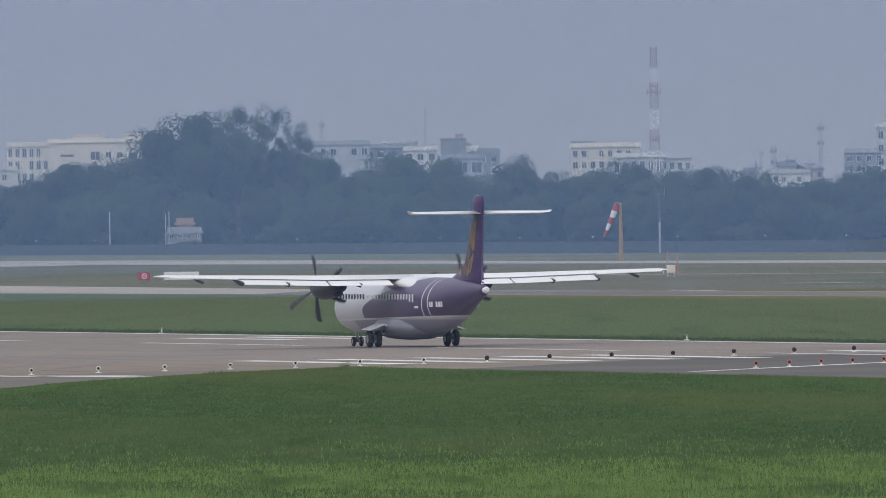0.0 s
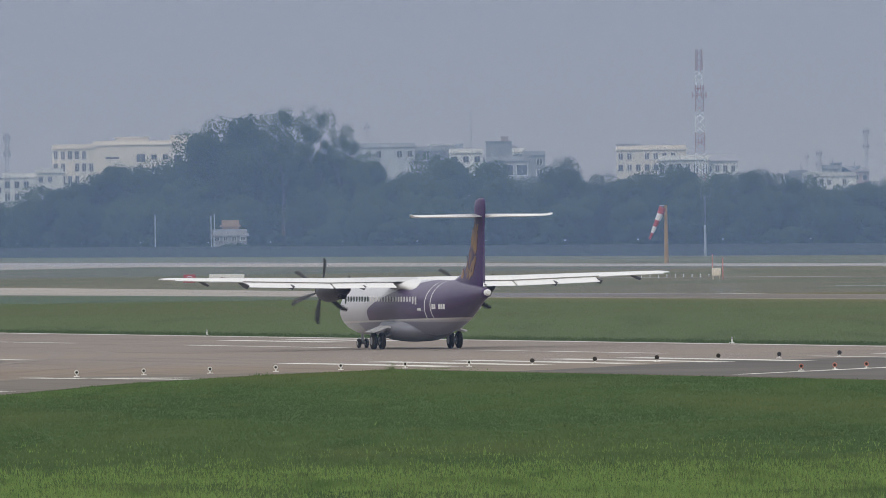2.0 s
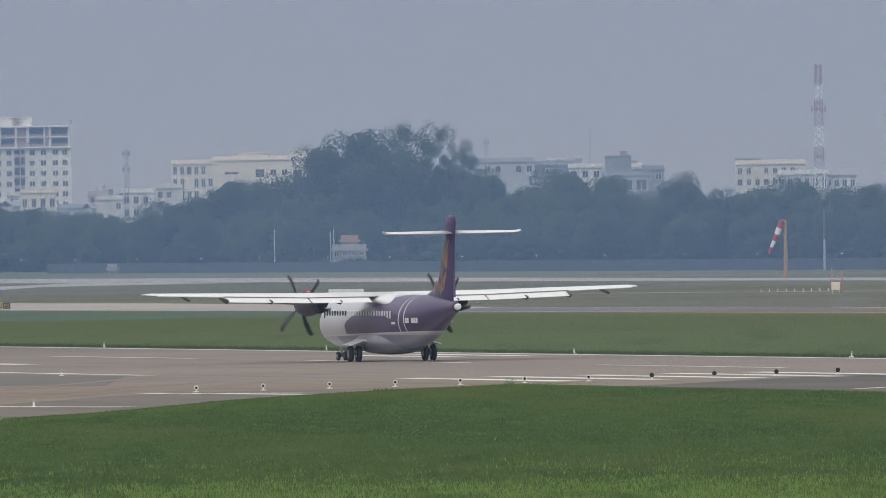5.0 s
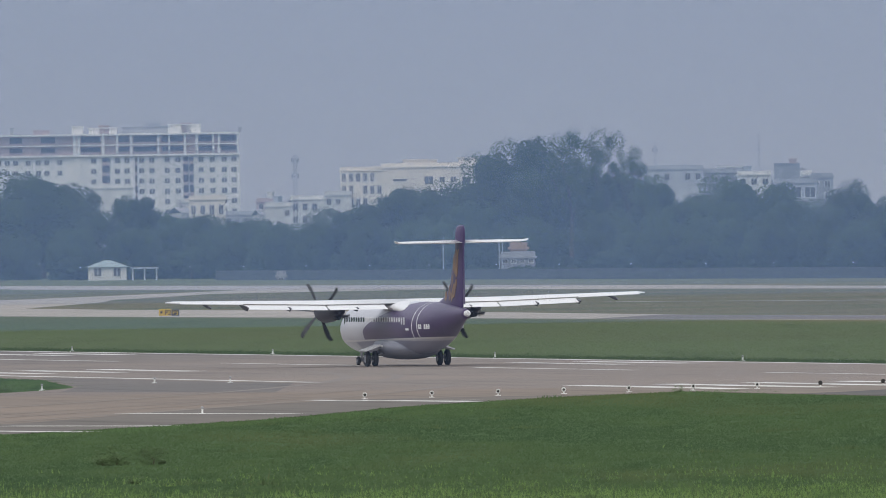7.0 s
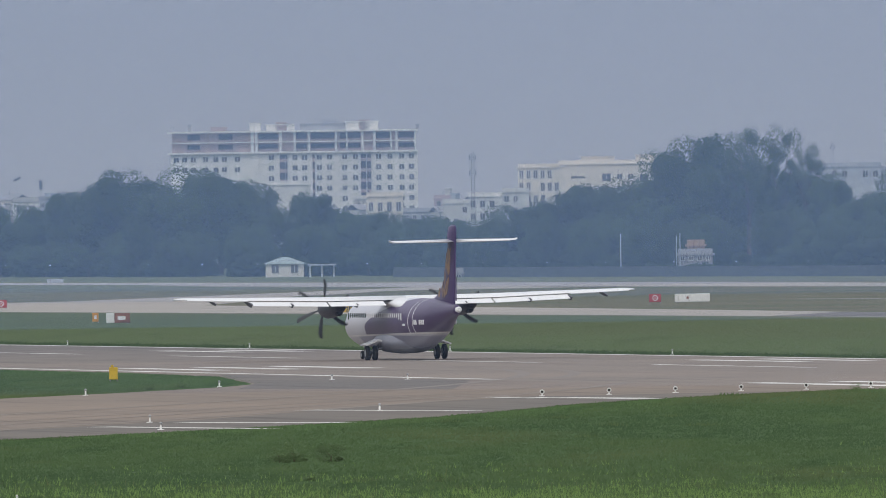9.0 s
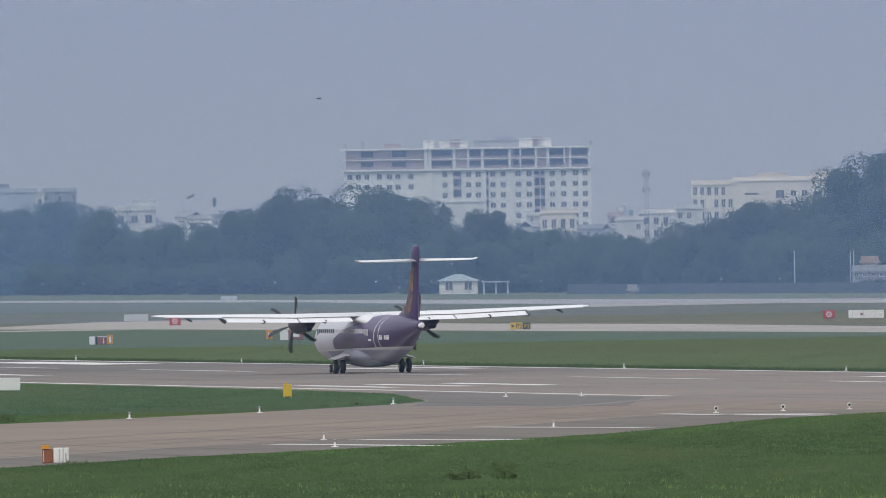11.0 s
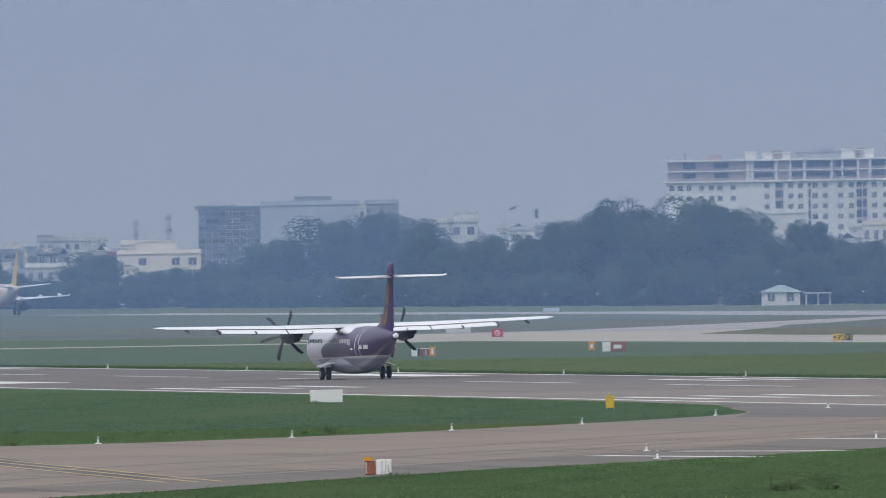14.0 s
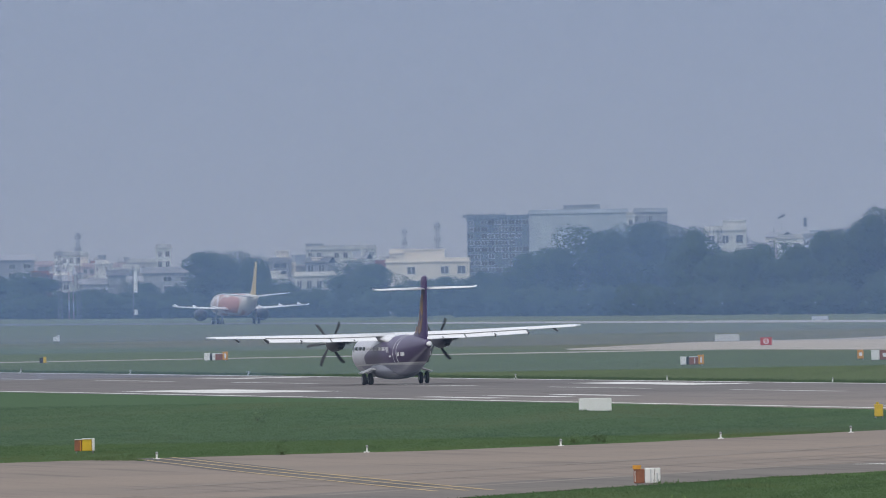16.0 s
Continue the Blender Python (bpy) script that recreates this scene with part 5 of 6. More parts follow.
def build_block():
    """The long pale apartment block with two set-back upper storeys."""
    dist = 4700
    k = unit(dist)
    p, q = bearing(-1390, -205, dist), bearing(-953, -213, dist)
    mid = (p + q) / 2
    w, h = (q - p).length, mid.z
    root = empty("apartment_block", Matrix.Translation((mid.x, mid.y, 0)) @ pose(0, 0, 0, 0, 0, math.degrees(math.atan2(-mid.x, mid.y))))
    X = lambda px: (px - 515) * k
    L = (300 - 515) * k
    bm = bmesh.new()
    box(bm, X(300), X(733), 0, 16, 0, h - 2 * k)
    part("wall", bm, M_BLOCK, root, "off-white lower storeys")
    bm = bmesh.new()
    box(bm, X(303), X(730), 1.0, 15, h - 2 * k, h + 37 * k)
    part("upper_wall", bm, M_PLASTER_P, root, "dull pink set-back upper storeys")
    for z in (0, 37):
        bm = bmesh.new()
        box(bm, X(294), X(738), -1.0, 16, h + (z - 2) * k, h + (z + 1) * k)
        part("floor_slab", bm, M_BLOCK, root)
    bm = bmesh.new()
    box(bm, X(298), X(734), -0.4, 15.6, h + 17 * k, h + 19 * k)
    part("floor_slab", bm, M_BLOCK, root)
    for px, ww in ((445, 6), (452, 5), (495, 5), (545, 4), (593, 4), (640, 4), (661, 5), (700, 4), (733, 3), (520, 4), (612, 3), (690, 3)):
        bm = bmesh.new()
        box(bm, X(px - ww / 2), X(px + ww / 2), -0.3, 1.2, h, h + 36 * k)
        part("pillar", bm, M_BLOCK, root)
    for px0, px1 in ((330, 352), (385, 410), (456, 490), (520, 541), (549, 590), (600, 636), (660, 690), (704, 732)):
        bm = bmesh.new()
        box(bm, X(px0), X(px1), 0.85, 1.0, h + 23 * k, h + 33 * k)
        part("window", bm, M_BLOCKGLASS, root)
        bm = bmesh.new()
        box(bm, X(px0), X(px1), 0.85, 1.0, h + 6 * k, h + 14 * k)
        part("window", bm, M_BLOCKGLASS, root)
        bm = bmesh.new()
        n = max(3, int((px1 - px0) / 5))
        for i in range(n + 1):
            x = X(px0 + (px1 - px0) * i / n)
            box(bm, x - 0.06, x + 0.06, -0.85, -0.75, h + k, h + 7 * k)
        box(bm, X(px0), X(px1), -0.9, -0.7, h + 6.4 * k, h + 7.4 * k)
        part("balcony_rail", bm, M_MAST, root)
    for px0, px1, z1, mat in ((372, 400, 8, M_PLASTER_P), (440, 460, 16, M_BLOCK), (470, 520, 12, M_BLOCK), (488, 506, 17, M_PLASTER_P), (530, 610, 13, M_PLASTER_G), (610, 668, 17, M_BLOCK), (634, 652, 20, M_PLASTER_P), (300, 306, 9, M_PLASTER_G), (331, 337, 14, M_PLASTER_G), (735, 740, 9, M_PLASTER_G)):
        addon(root, X(px0), X(px1), h + 38 * k, h + (38 + z1 * 0.8) * k, mat)
    bm = bmesh.new()
    for i in range(9):
        x = X(570 + i * 3.2)
        tube(bm, (x, 6, h + 47 * k), (x, 6, h + (54 + (i * 7) % 5) * k), 0.1, 0.08, 4)
    part("roof_antenna", bm, M_MAST, root)
    for px, ww in ((498, 10), (505, 3), (641, 9), (651, 7), (553, 4), (748, 0)):
        if ww:
            bm = bmesh.new()
            box(bm, X(px - ww / 2), X(px + ww / 2), -0.25, 0, h - 95 * k, h - 5 * k)
            for i in range(5):
                box(bm, X(px - ww / 2), X(px + ww / 2), -0.5, -0.25, h - (18 + 18.4 * i) * k, h - (12 + 18.4 * i) * k, 1)
            part("stair_bay", bm, [M_BLOCKGLASS, M_PLASTER_P], root, "dark recessed stair windows")
    for px, ww, deep in ((450, 11, 0.5), (549, 4, 0.3), (594, 5, 0.3), (598, 3, 0.5), (659, 3, 0.3), (735, 4, 0.3)):
        bm = bmesh.new()
        box(bm, X(px - ww / 2), X(px + ww / 2), -deep, 0, 0, h - 2.2 * k)
        part("pier", bm, M_BLOCK, root)
    for r in range(6):
        bm = bmesh.new()
        box(bm, X(456), X(733), -0.12, 0, h - (21 + 18.4 * r) * k, h - (19.5 + 18.4 * r) * k)
        part("storey_band", bm, M_BLOCK, root)
    me = window_mesh(8.6 * k, 8.6 * k, M_BLOCK)
    for r in range(6):
        for px in (478, 520, 537, 563, 581, 608, 627, 668, 688, 709, 726):
            o = new("window", me)
            o.parent = root
            o.location = (X(px), -0.01, h - (14 + 18.4 * r) * k)
        for px in (310, 325, 340, 362, 380, 395, 418):
            if r < 2:
                o = new("window", me)
                o.parent = root
                o.location = (X(px), -0.01, h - (16 + 18.4 * r) * k)
    tagged(root, "long off-white apartment block with a dull pink set-back top", "building", "town buildings")


def build_town():
    build_block()
    W, C, G, P = M_PLASTER_W, M_PLASTER, M_PLASTER_G, M_PLASTER_P
    # cream block beside the big tree
    b, w, h = building("residential_block", -700, -520, -190, 4300, "cream four-storey residential block", C, 24, 0, 0)
    k = unit(4300)
    addon(b, -w * 0.28, w * 0.05, h, h + 11 * k, C)
    addon(b, w * 0.26, w * 0.5, h, h + 13 * k, C)
    wide, tall = window_mesh(9 * k, 9 * k, M_PLASTER), window_mesh(15 * k, 14 * k, M_PLASTER)
    strip = window_mesh(24 * k, 4 * k, M_PLASTER)
    for me, x, z in ((strip, -0.31, 26), (tall, -0.03, 32), (wide, 0.1, 28), (wide, 0.21, 28), (tall, 0.34, 34), (wide, -0.03, 52), (wide, 0.1, 50), (wide, 0.21, 50), (tall, 0.34, 56), (wide, -0.2, 50), (wide, -0.35, 50)):
        o = new("window", me)
        o.parent = b
        o.location = (w * x, -0.01, h - z * k)
    b, w, h = building("residential_block", -772, -697, -183, 4260, "off-white residential wing with tall windows", C, 22, 6, 4, win=(0.5, 0.62))
    building("low_house", -800, -752, -140, 4250, "white town house below the block", W, 20, 3, 2)
    building("low_house", -905, -858, -120, 4300, "white town house with a flat roof", W, 20, 3, 2)
    building("low_house", -860, -792, -132, 4350, "pale grey town house", W, 22, 4, 3)
    building("low_house", -990, -890, -105, 4500, "low grey row of town houses", G, 16, 7, 2)
    building("low_house", -1040, -975, -132, 4400, "cream town house before the apartment block", C, 30, 4, 1)
    building("low_house", -1210, -1140, -152, 4400, "pale hall with a shallow roof", M_PLASTER_W, 30, 0, 0)
    building("low_house", -1050, -1000, -92, 4300, "small white house among trees", W, 16, 3, 1)
    # roofs right of the big tree
    building("low_house", -240, -130, -186, 4300, "grey town building behind trees", G, 22, 6, 2)
    b, w, h = building("low_house", -160, -60, -180, 4320, "grey-roofed flat town building", G, 20, 5, 2)
    addon(b, w * 0.05, w * 0.5, h, h + 8 * unit(4320), W)
    building("low_house", -70, -10, -176, 4200, "white rooftop house with windows", W, 20, 3, 2)
    b, w, h = building("residential_block", -4, 72, -162, 4000, "pale concrete house with open terrace", G, 30, 3, 1, win=(0.7, 0.6))
    addon(b, -w * 0.5, w * 0.1, h, h + 32 * unit(4000), G)
    addon(b, -w * 0.15, w * 0.02, h + 32 * unit(4000), h + 40 * unit(4000), P)
    building("low_house", 60, 100, -172, 4050, "pale grey town house", G, 20, 2, 2)
    b, w, h = building("residential_block", 226, 350, -182, 4100, "long cream building with a flat roof", C, 20, 8, 2)
    addon(b, -w * 0.5, -w * 0.15, h, h + 8 * unit(4100), G)
    building("residential_block", 300, 390, -164, 4050, "white building with tall windows", W, 30, 6, 1, win=(0.5, 0.6))
    building("low_house", 370, 440, -160, 4060, "white house with a low red roof", W, 20, 5, 1, roof="gable", depth=9)
    building("low_house", 555, 650, -135, 4200, "white low houses between the trees", W, 18, 7, 2)
    building("low_house", 590, 625, -148, 4300, "pale grey town house", G, 18, 3, 2)
    building("low_house", 710, 780, -172, 4200, "grey house with a roof tank", G, 18, 4, 2)
    b, w, h = building("apartment_tower", 765, 840, -218, 4200, "white narrow apartment tower with banded balconies", W, 24, 4, 5)
    # left end
    b, w, h = building("office_block", -2215, -2105, -158, 4600, "grey glass office block with a roof sign frame", M_OFFICE, 12, 9, 9, win=(0.8, 0.6), surround=M_PLASTER_G)
    bm = bmesh.new()
    k = unit(4600)
    for i in range(12):
        box(bm, -w / 2 + i * 6.4 * k - 6 * k, -w / 2 + (i * 6.4 + 4.4) * k - 6 * k, 0.4, 0.7, h + 2 * k, h + (7 + (i % 3)) * k)
    part("sign_frame", bm, M_MAST, b)
    b, w, h = building("office_block", -2105, -1930, -168, 4550, "pale grey flat office block", M_TIN, 20, 0, 0)
    addon(b, -w * 0.15, w * 0.22, h, h + 12 * unit(4550), M_PLASTER_G)
    building("low_house", -1932, -1918, -163, 4500, "small white rooftop stair house", W, 20, 1, 1)
    building("office_block", -1920, -1860, -170, 4560, "dark grey flat office wing", G, 20, 5, 2)
    b, w, h = building("low_house", -1795, -1720, -137, 4200, "white house with a flat overhanging roof", W, 26, 3, 1)
    addon(b, -w * 0.05, w * 0.5, h, h + 15 * unit(4200), W)
    b, w, h = building("low_house", -1665, -1620, -122, 4250, "white small house between trees", W, 22, 2, 1)
    b, w, h = building("residential_block", -2358, -2210, -82, 4200, "cream building with stepped roof", C, 24, 5, 2)
    addon(b, -w * 0.28, w * 0.2, h, h + 20 * unit(4200), C)
    building("residential_block", -2352, -2300, -98, 4250, "cream building with a tall stair window", C, 22, 3, 2)
    b, w, h = building("residential_block", -2500, -2375, -105, 4500, "white apartment houses with many windows", W, 18, 8, 4)
    addon(b, -w * 0.5, -w * 0.25, h, h + 8 * unit(4500), G)
    building("residential_block", -2520, -2450, -58, 4150, "white town house with dark window", W, 26, 4, 3)
    building("low_house", -2600, -2520, -72, 4300, "pale grey row of town houses", G, 16, 5, 3)
    building("apartment_tower", -2765, -2738, -108, 4500, "narrow white tower house", W, 18, 2, 4)
    building("low_house", -2815, -2760, -82, 4520, "white row of town houses", W, 16, 5, 3)
    building("residential_block", -2945, -2885, -95, 4600, "pale town building in haze", W, 16, 5, 4)
    building("low_house", -2990, -2945, -78, 4600, "dull pink town houses in haze", P, 16, 4, 3)
    building("low_house", -2890, -2820, -75, 4610, "dull pink town houses in haze", P, 16, 4, 3)
    for u0, u1, v, d, m in ((-2970, -2915, -48, 4450, W), (-2900, -2850, -42, 4400, G), (-2815, -2790, -46, 4350, W), (-2850, -2815, -58, 4400, G), (-2790, -2700, -62, 4400, G), (-2700, -2620, -65, 4400, G), (-3060, -2980, -85, 4500, G)):
        building("low_house", u0, u1, v, d, "low town house with tin roof", m, 16, 3, 2, roof="gable", depth=8)
    # crowded small houses between the larger ones
    rnd = random.Random(77)
    for ua, ub, va, vb, n, da in ((-2995, -2775, -84, -40, 30, 4440), (-2590, -2280, -92, -38, 34, 4180), (-1050, -780, -128, -98, 18, 4450), (-250, 80, -178, -150, 14, 4450), (540, 770, -148, -120, 12, 4450), (300, 440, -165, -142, 6, 4400), (-1740, -1600, -125, -100, 5, 4450)):
        for i in range(n):
            u = rnd.uniform(ua, ub)
            wd = rnd.uniform(14, 40)
            mat, word = rnd.choice(((W, "white"), (W, "off-white"), (G, "grey"), (G, "dark grey"), (C, "cream"), (P, "dull pink"), (M_TILE, "rusty red")))
            b, w, h = building("town_house", u - wd / 2, u + wd / 2, rnd.uniform(va, vb), da + rnd.uniform(0, 220), word + " narrow town house in the crowded town", mat, rnd.uniform(13, 19), rnd.choice((1, 2, 2, 3)), 2, roof=rnd.choice(("flat", "flat", "gable")), depth=8, turn=rnd.uniform(-35, 35), win=(rnd.uniform(0.35, 0.6), rnd.uniform(0.4, 0.65)))
            if rnd.random() < 0.6:
                x = rnd.uniform(-0.4, 0.1) * w
                addon(b, x, x + w * rnd.uniform(0.2, 0.4), h, h + rnd.uniform(0.8, 2.2), rnd.choice((W, G, M_TIN, C)))
            if rnd.random() < 0.4:
                bm = bmesh.new()
                x = rnd.uniform(-0.4, 0.4) * w
                tube(bm, (x, 3, h), (x, 3, h + rnd.uniform(1.5, 3.0)), 0.12, 0.08, 5)
                part("roof_antenna", bm, M_MAST, b)
    # striped posts and a board by the far fence
    for u, v0 in ((-2920, -82), (-2912, -74)):
        dd = on_line(u, -396)
        p = bearing(u, v0, dd)
        root = empty("striped_post", Matrix.Translation((p.x, p.y, 0)))
        for q in range(6):
            bm = bmesh.new()
            tube(bm, (0, 0, p.z * q / 6), (0, 0, p.z * (q + 1) / 6), 0.09, 0.08, 6)
            part("band", bm, M_TIN if q % 2 else M_MASTRED, root)
        tagged(root, "slim red and white striped post by the fence", "post", "striped posts")
    dd = on_line(-2806, -397)
    p = bearing(-2806, -76, dd)
    root = empty("pole_board", Matrix.Translation((p.x, p.y, 0)))
    bm = bmesh.new()
    tube(bm, (0, 0, 0), (0, 0, p.z), 0.12, 0.1, 6)
    part("pole", bm, M_MAST, root)
    for z0, z1 in ((0.5, 0.9), (0.08, 0.18)):
        bm = bmesh.new()
        box(bm, 0.15, 0.95, -0.1, 0.1, p.z * z0, p.z * z1, bevel=0.03)
        part("board", bm, M_BOX, root, "pale blank board")
    tagged(root, "dark pole carrying pale boards before the trees", "pole")
    # airfield huts
    d = on_line(-1184, -404)
    b, w, h = building("airfield_hut", -1218, -1150, -11, d, "white hut with a pale green hipped roof", M_BLOCK, 18, 2, 1, roof="none", win=(0.35, 0.75), first=1.5, depth=6)
    bm = bmesh.new()
    lo = [bm.verts.new(v) for v in ((-w / 2 - 0.5, -0.5, h), (w / 2 + 0.5, -0.5, h), (w / 2 + 0.5, 6.5, h), (-w / 2 - 0.5, 6.5, h))]
    hi = [bm.verts.new(v) for v in ((-0.6, 2.6, h + 1.15), (0.6, 2.6, h + 1.15), (0.6, 3.4, h + 1.15), (-0.6, 3.4, h + 1.15))]
    for i in range(4):
        bm.faces.new((lo[i], lo[(i + 1) % 4], hi[(i + 1) % 4], hi[i]))
    bm.faces.new(hi)
    bm.faces.new(lo[::-1])
    part("roof", bm, M_GREENROOF, b, "pale green hipped roof")
    shed = empty("open_shelter", Matrix.Translation(bearing(-1118, 0, d).xy.to_3d()) @ pose(0, 0, 0, 0, 0, 2))
    for x in (-2.0, 0, 2.0):
        bm = bmesh.new()
        box(bm, x - 0.14, x + 0.14, -0.14, 0.14, 0, 1.85)
        part("post", bm, M_BOX, shed)
    bm = bmesh.new()
    box(bm, -2.4, 2.4, -1.2, 1.2, 1.85, 2.1, bevel=0.04)
    part("roof", bm, M_TIN, shed)
    tagged(shed, "open shelter with white posts and flat roof", "shelter")
    building("airfield_hut", -885, -868, 4, on_line(-876, -396), "small pale equipment cabin", G, 10, 1, 1, win=(0.4, 0.5), depth=2)
    d = on_line(-458, -403)
    b, w, h = building("orange_house", -472, -441, -46, d, "small orange and white house among trees", M_ORANGEWALL, 20, 2, 1, roof="flat", depth=6)
    building("white_lean_to", -488, -427, -30, d - 3, "pale lean-to before the orange house", G, 12, 4, 1, depth=2)
    for u, tall in ((-491, -62), (-485, -66)):
        p = bearing(u, tall, d - 4)
        bm = bmesh.new()
        tube(bm, (0, 0, 0), (0, 0, p.z), 0.09, 0.07, 6)
        ob = part("lamp_pole", bm, M_TIN)
        ob.matrix_basis = Matrix.Translation((p.x, p.y, 0))
        tagged(ob, "slim pale pole beside the orange house", "pole")
    hedge = random.Random(41)
    for q in range(16):
        u = -540 + 9 * q + hedge.uniform(-2, 2)
        p = bearing(u, -13 + hedge.uniform(-5, 4), on_line(u, -401))
        tree(Vector((p.x, p.y, 0)), hedge.uniform(0.9, 1.4), max(0.8, p.z), q, "low dark-green shrub by the perimeter", "shrub")
    # masts
    mast = lattice("lattice_mast", 372, -358, 4000, 17, "tall red and white lattice antenna mast", bands=9, dishes=0)
    k = unit(4000)
    zt = bearing(372, -358, 4000).z
    for z, ww in ((zt - 82 * k, 12), (zt - 70 * k, 7), (zt - 165 * k, 8)):
        bm = bmesh.new()
        box(bm, -ww * k, ww * k, -ww * k, ww * k, z, z + 1.6 * k)
        for i in range(4):
            x = -ww * k + i * ww * k * 0.66
            tube(bm, (x, -ww * k, z - 4 * k), (x, -ww * k, z + 7 * k), 1.2 * k, 1.2 * k, 5)
        part("platform", bm, M_MASTRED, mast, "faded red antenna platform")
    bm = bmesh.new()
    for i in range(6):
        a = i * 1.047
        tube(bm, (4.5 * k * math.cos(a), 4.5 * k * math.sin(a), zt - 42 * k), (4.5 * k * math.cos(a), 4.5 * k * math.sin(a), zt), 0.5 * k, 0.4 * k, 5)
    part("antenna", bm, M_MASTRED, mast)
    lattice("lattice_mast", -852, -210, 4200, 7, "thin grey lattice antenna mast", red=False)
    lattice("lattice_mast", 668, -222, 4200, 6, "thin grey lattice antenna mast", red=False)
    lattice("lattice_mast", 585, -182, 4300, 6, "thin grey lattice antenna mast", red=False)
    lattice("lattice_mast", 563, -175, 4300, 4, "thin grey lattice antenna mast", red=False, dishes=1)
    lattice("lattice_mast", -32, -250, 4300, 4, "thin grey whip mast", red=False, dishes=0)
    lattice("lattice_mast", -215, -228, 4400, 5, "thin grey lattice antenna mast", red=False, dishes=1)
    lattice("lattice_mast", -2267, -152, 4400, 6, "dark antenna mast on a roof", red=False)
    lattice("lattice_mast", -2325, -142, 4500, 5, "thin grey lattice antenna mast", red=False)
    lattice("lattice_mast", -2903, -135, 4000, 6, "dark lattice antenna mast", red=False)
    lattice("lattice_mast", -2936, -105, 4100, 6, "dark lattice antenna mast", red=False)
    lattice("lattice_mast", -1768, -142, 4200, 5, "dark antenna mast on a roof", red=False)
    for u, v0, d in ((-590, -65, -401),):
        dd = on_line(u, d)
        bm = bmesh.new()
        p = bearing(u, v0, dd)
        tube(bm, (0, 0, 0), (0, 0, p.z), 0.1, 0.07, 6)
        ob = part("lamp_pole", bm, M_TIN)
        ob.matrix_basis = Matrix.Translation((p.x, p.y, 0))
        tagged(ob, "slim white pole before the trees", "pole")


M_ORANGEWALL = surface("orange_plaster", (0.42, 0.28, 0.18), (0.35, 0.25, 0.17), 0.85, bump=0)


def build_fence():
    root = empty("perimeter_fence")
    tagged(root, "low grey-blue perimeter fence before the trees", "fence")
    bm = bmesh.new()
    me = None
    for k in range(60):
        a = 1300 + k * 12
        if me is None:
            box(bm, -0.04, 0.04, 0, 12.0, 0, 1.6)
            me = mesh_of("fence_panel", bm, M_FENCE)
        o = new("fence_panel", me)
        o.parent = root
        o.matrix_basis = Matrix.Translation(rwy(a, -399)) @ pose(0, 0, 0, 0, 0, HEADING)


M_FENCE = surface("grey_blue_fence_sheet", (0.055, 0.068, 0.066), (0.045, 0.056, 0.055), 0.7, scale=0.3, fine=3, bump=0)


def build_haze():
    """Added upright sheets in arcs about the camera, standing in for distance haze."""
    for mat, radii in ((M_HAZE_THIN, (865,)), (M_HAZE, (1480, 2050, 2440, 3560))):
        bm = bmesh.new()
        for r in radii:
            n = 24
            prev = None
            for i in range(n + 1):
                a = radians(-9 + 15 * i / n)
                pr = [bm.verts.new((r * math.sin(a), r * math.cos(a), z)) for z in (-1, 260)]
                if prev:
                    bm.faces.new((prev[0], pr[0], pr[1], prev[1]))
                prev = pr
        tagged(part("haze", bm, mat), "upright blue-tinted sheets standing in for distance haze", "haze", kind="stuff")


# ---- grass ----
def tuft_field(name, spots, label, mat, seed, h0, h1, blades=5, spread=0.25, wide=1.0):
    rnd = np.random.RandomState(seed)
    n = len(spots) * blades
    base = np.repeat(np.array(spots, dtype=np.float64), blades, axis=0)
    base[:, :2] += rnd.normal(0, spread, (n, 2))
    ang = rnd.uniform(-1.2, 1.2, n)
    wd = rnd.uniform(0.02, 0.05, n) * wide
    hh = rnd.uniform(h0, h1, n) * np.repeat(rnd.uniform(0.6, 1.25, len(spots)), blades)
    dx, dy = np.cos(ang) * wd, np.sin(ang) * wd
    tip = base + np.stack([rnd.normal(0, 0.3, n) * hh, rnd.normal(0, 0.3, n) * hh, hh], 1)
    a = base + np.stack([-dx, -dy, np.full(n, -0.02)], 1)
    b = base + np.stack([dx, dy, np.full(n, -0.02)], 1)
    co = np.stack([a, b, tip], 1).reshape(-1, 3)
    me = bpy.data.meshes.new(name)
    me.vertices.add(3 * n)
    me.vertices.foreach_set("co", co.ravel())
    me.loops.add(3 * n)
    me.loops.foreach_set("vertex_index", np.arange(3 * n, dtype=np.int32))
    me.polygons.add(n)
    me.polygons.foreach_set("loop_start", np.arange(0, 3 * n, 3, dtype=np.int32))
    me.update()
    me.validate()
    me.materials.append(mat)
    nr = np.repeat(np.stack([rnd.normal(0, 0.16, n), rnd.normal(-0.2, 0.16, n), np.ones(n)], 1), 3, axis=0)
    nr /= np.linalg.norm(nr, axis=1)[:, None]
    me.normals_split_custom_set_from_vertices(nr.tolist())
    return tagged(new(name, me), label, "grass", kind="stuff")


def inside(a, c, poly):
    hit, j = False, len(poly) - 1
    for i in range(len(poly)):
        (xi, yi), (xj, yj) = poly[i], poly[j]
        if (yi > c) != (yj > c) and a < (xj - xi) * (c - yi) / (yj - yi) + xi:
            hit = not hit
        j = i
    return hit


# the far taxiway, kept clear of grass
FAR_TAXI = [(150, -112), (860, -104), (935, -98), (965, -103), (1085, -139), (1120, -162), (1305, -225), (1480, -284), (1380, -294), (1335, -253), (1240, -225), (1177, -206), (1111, -191), (1002, -162), (957, -150), (892, -146), (800, -147), (725, -143), (600, -134), (150, -139)]


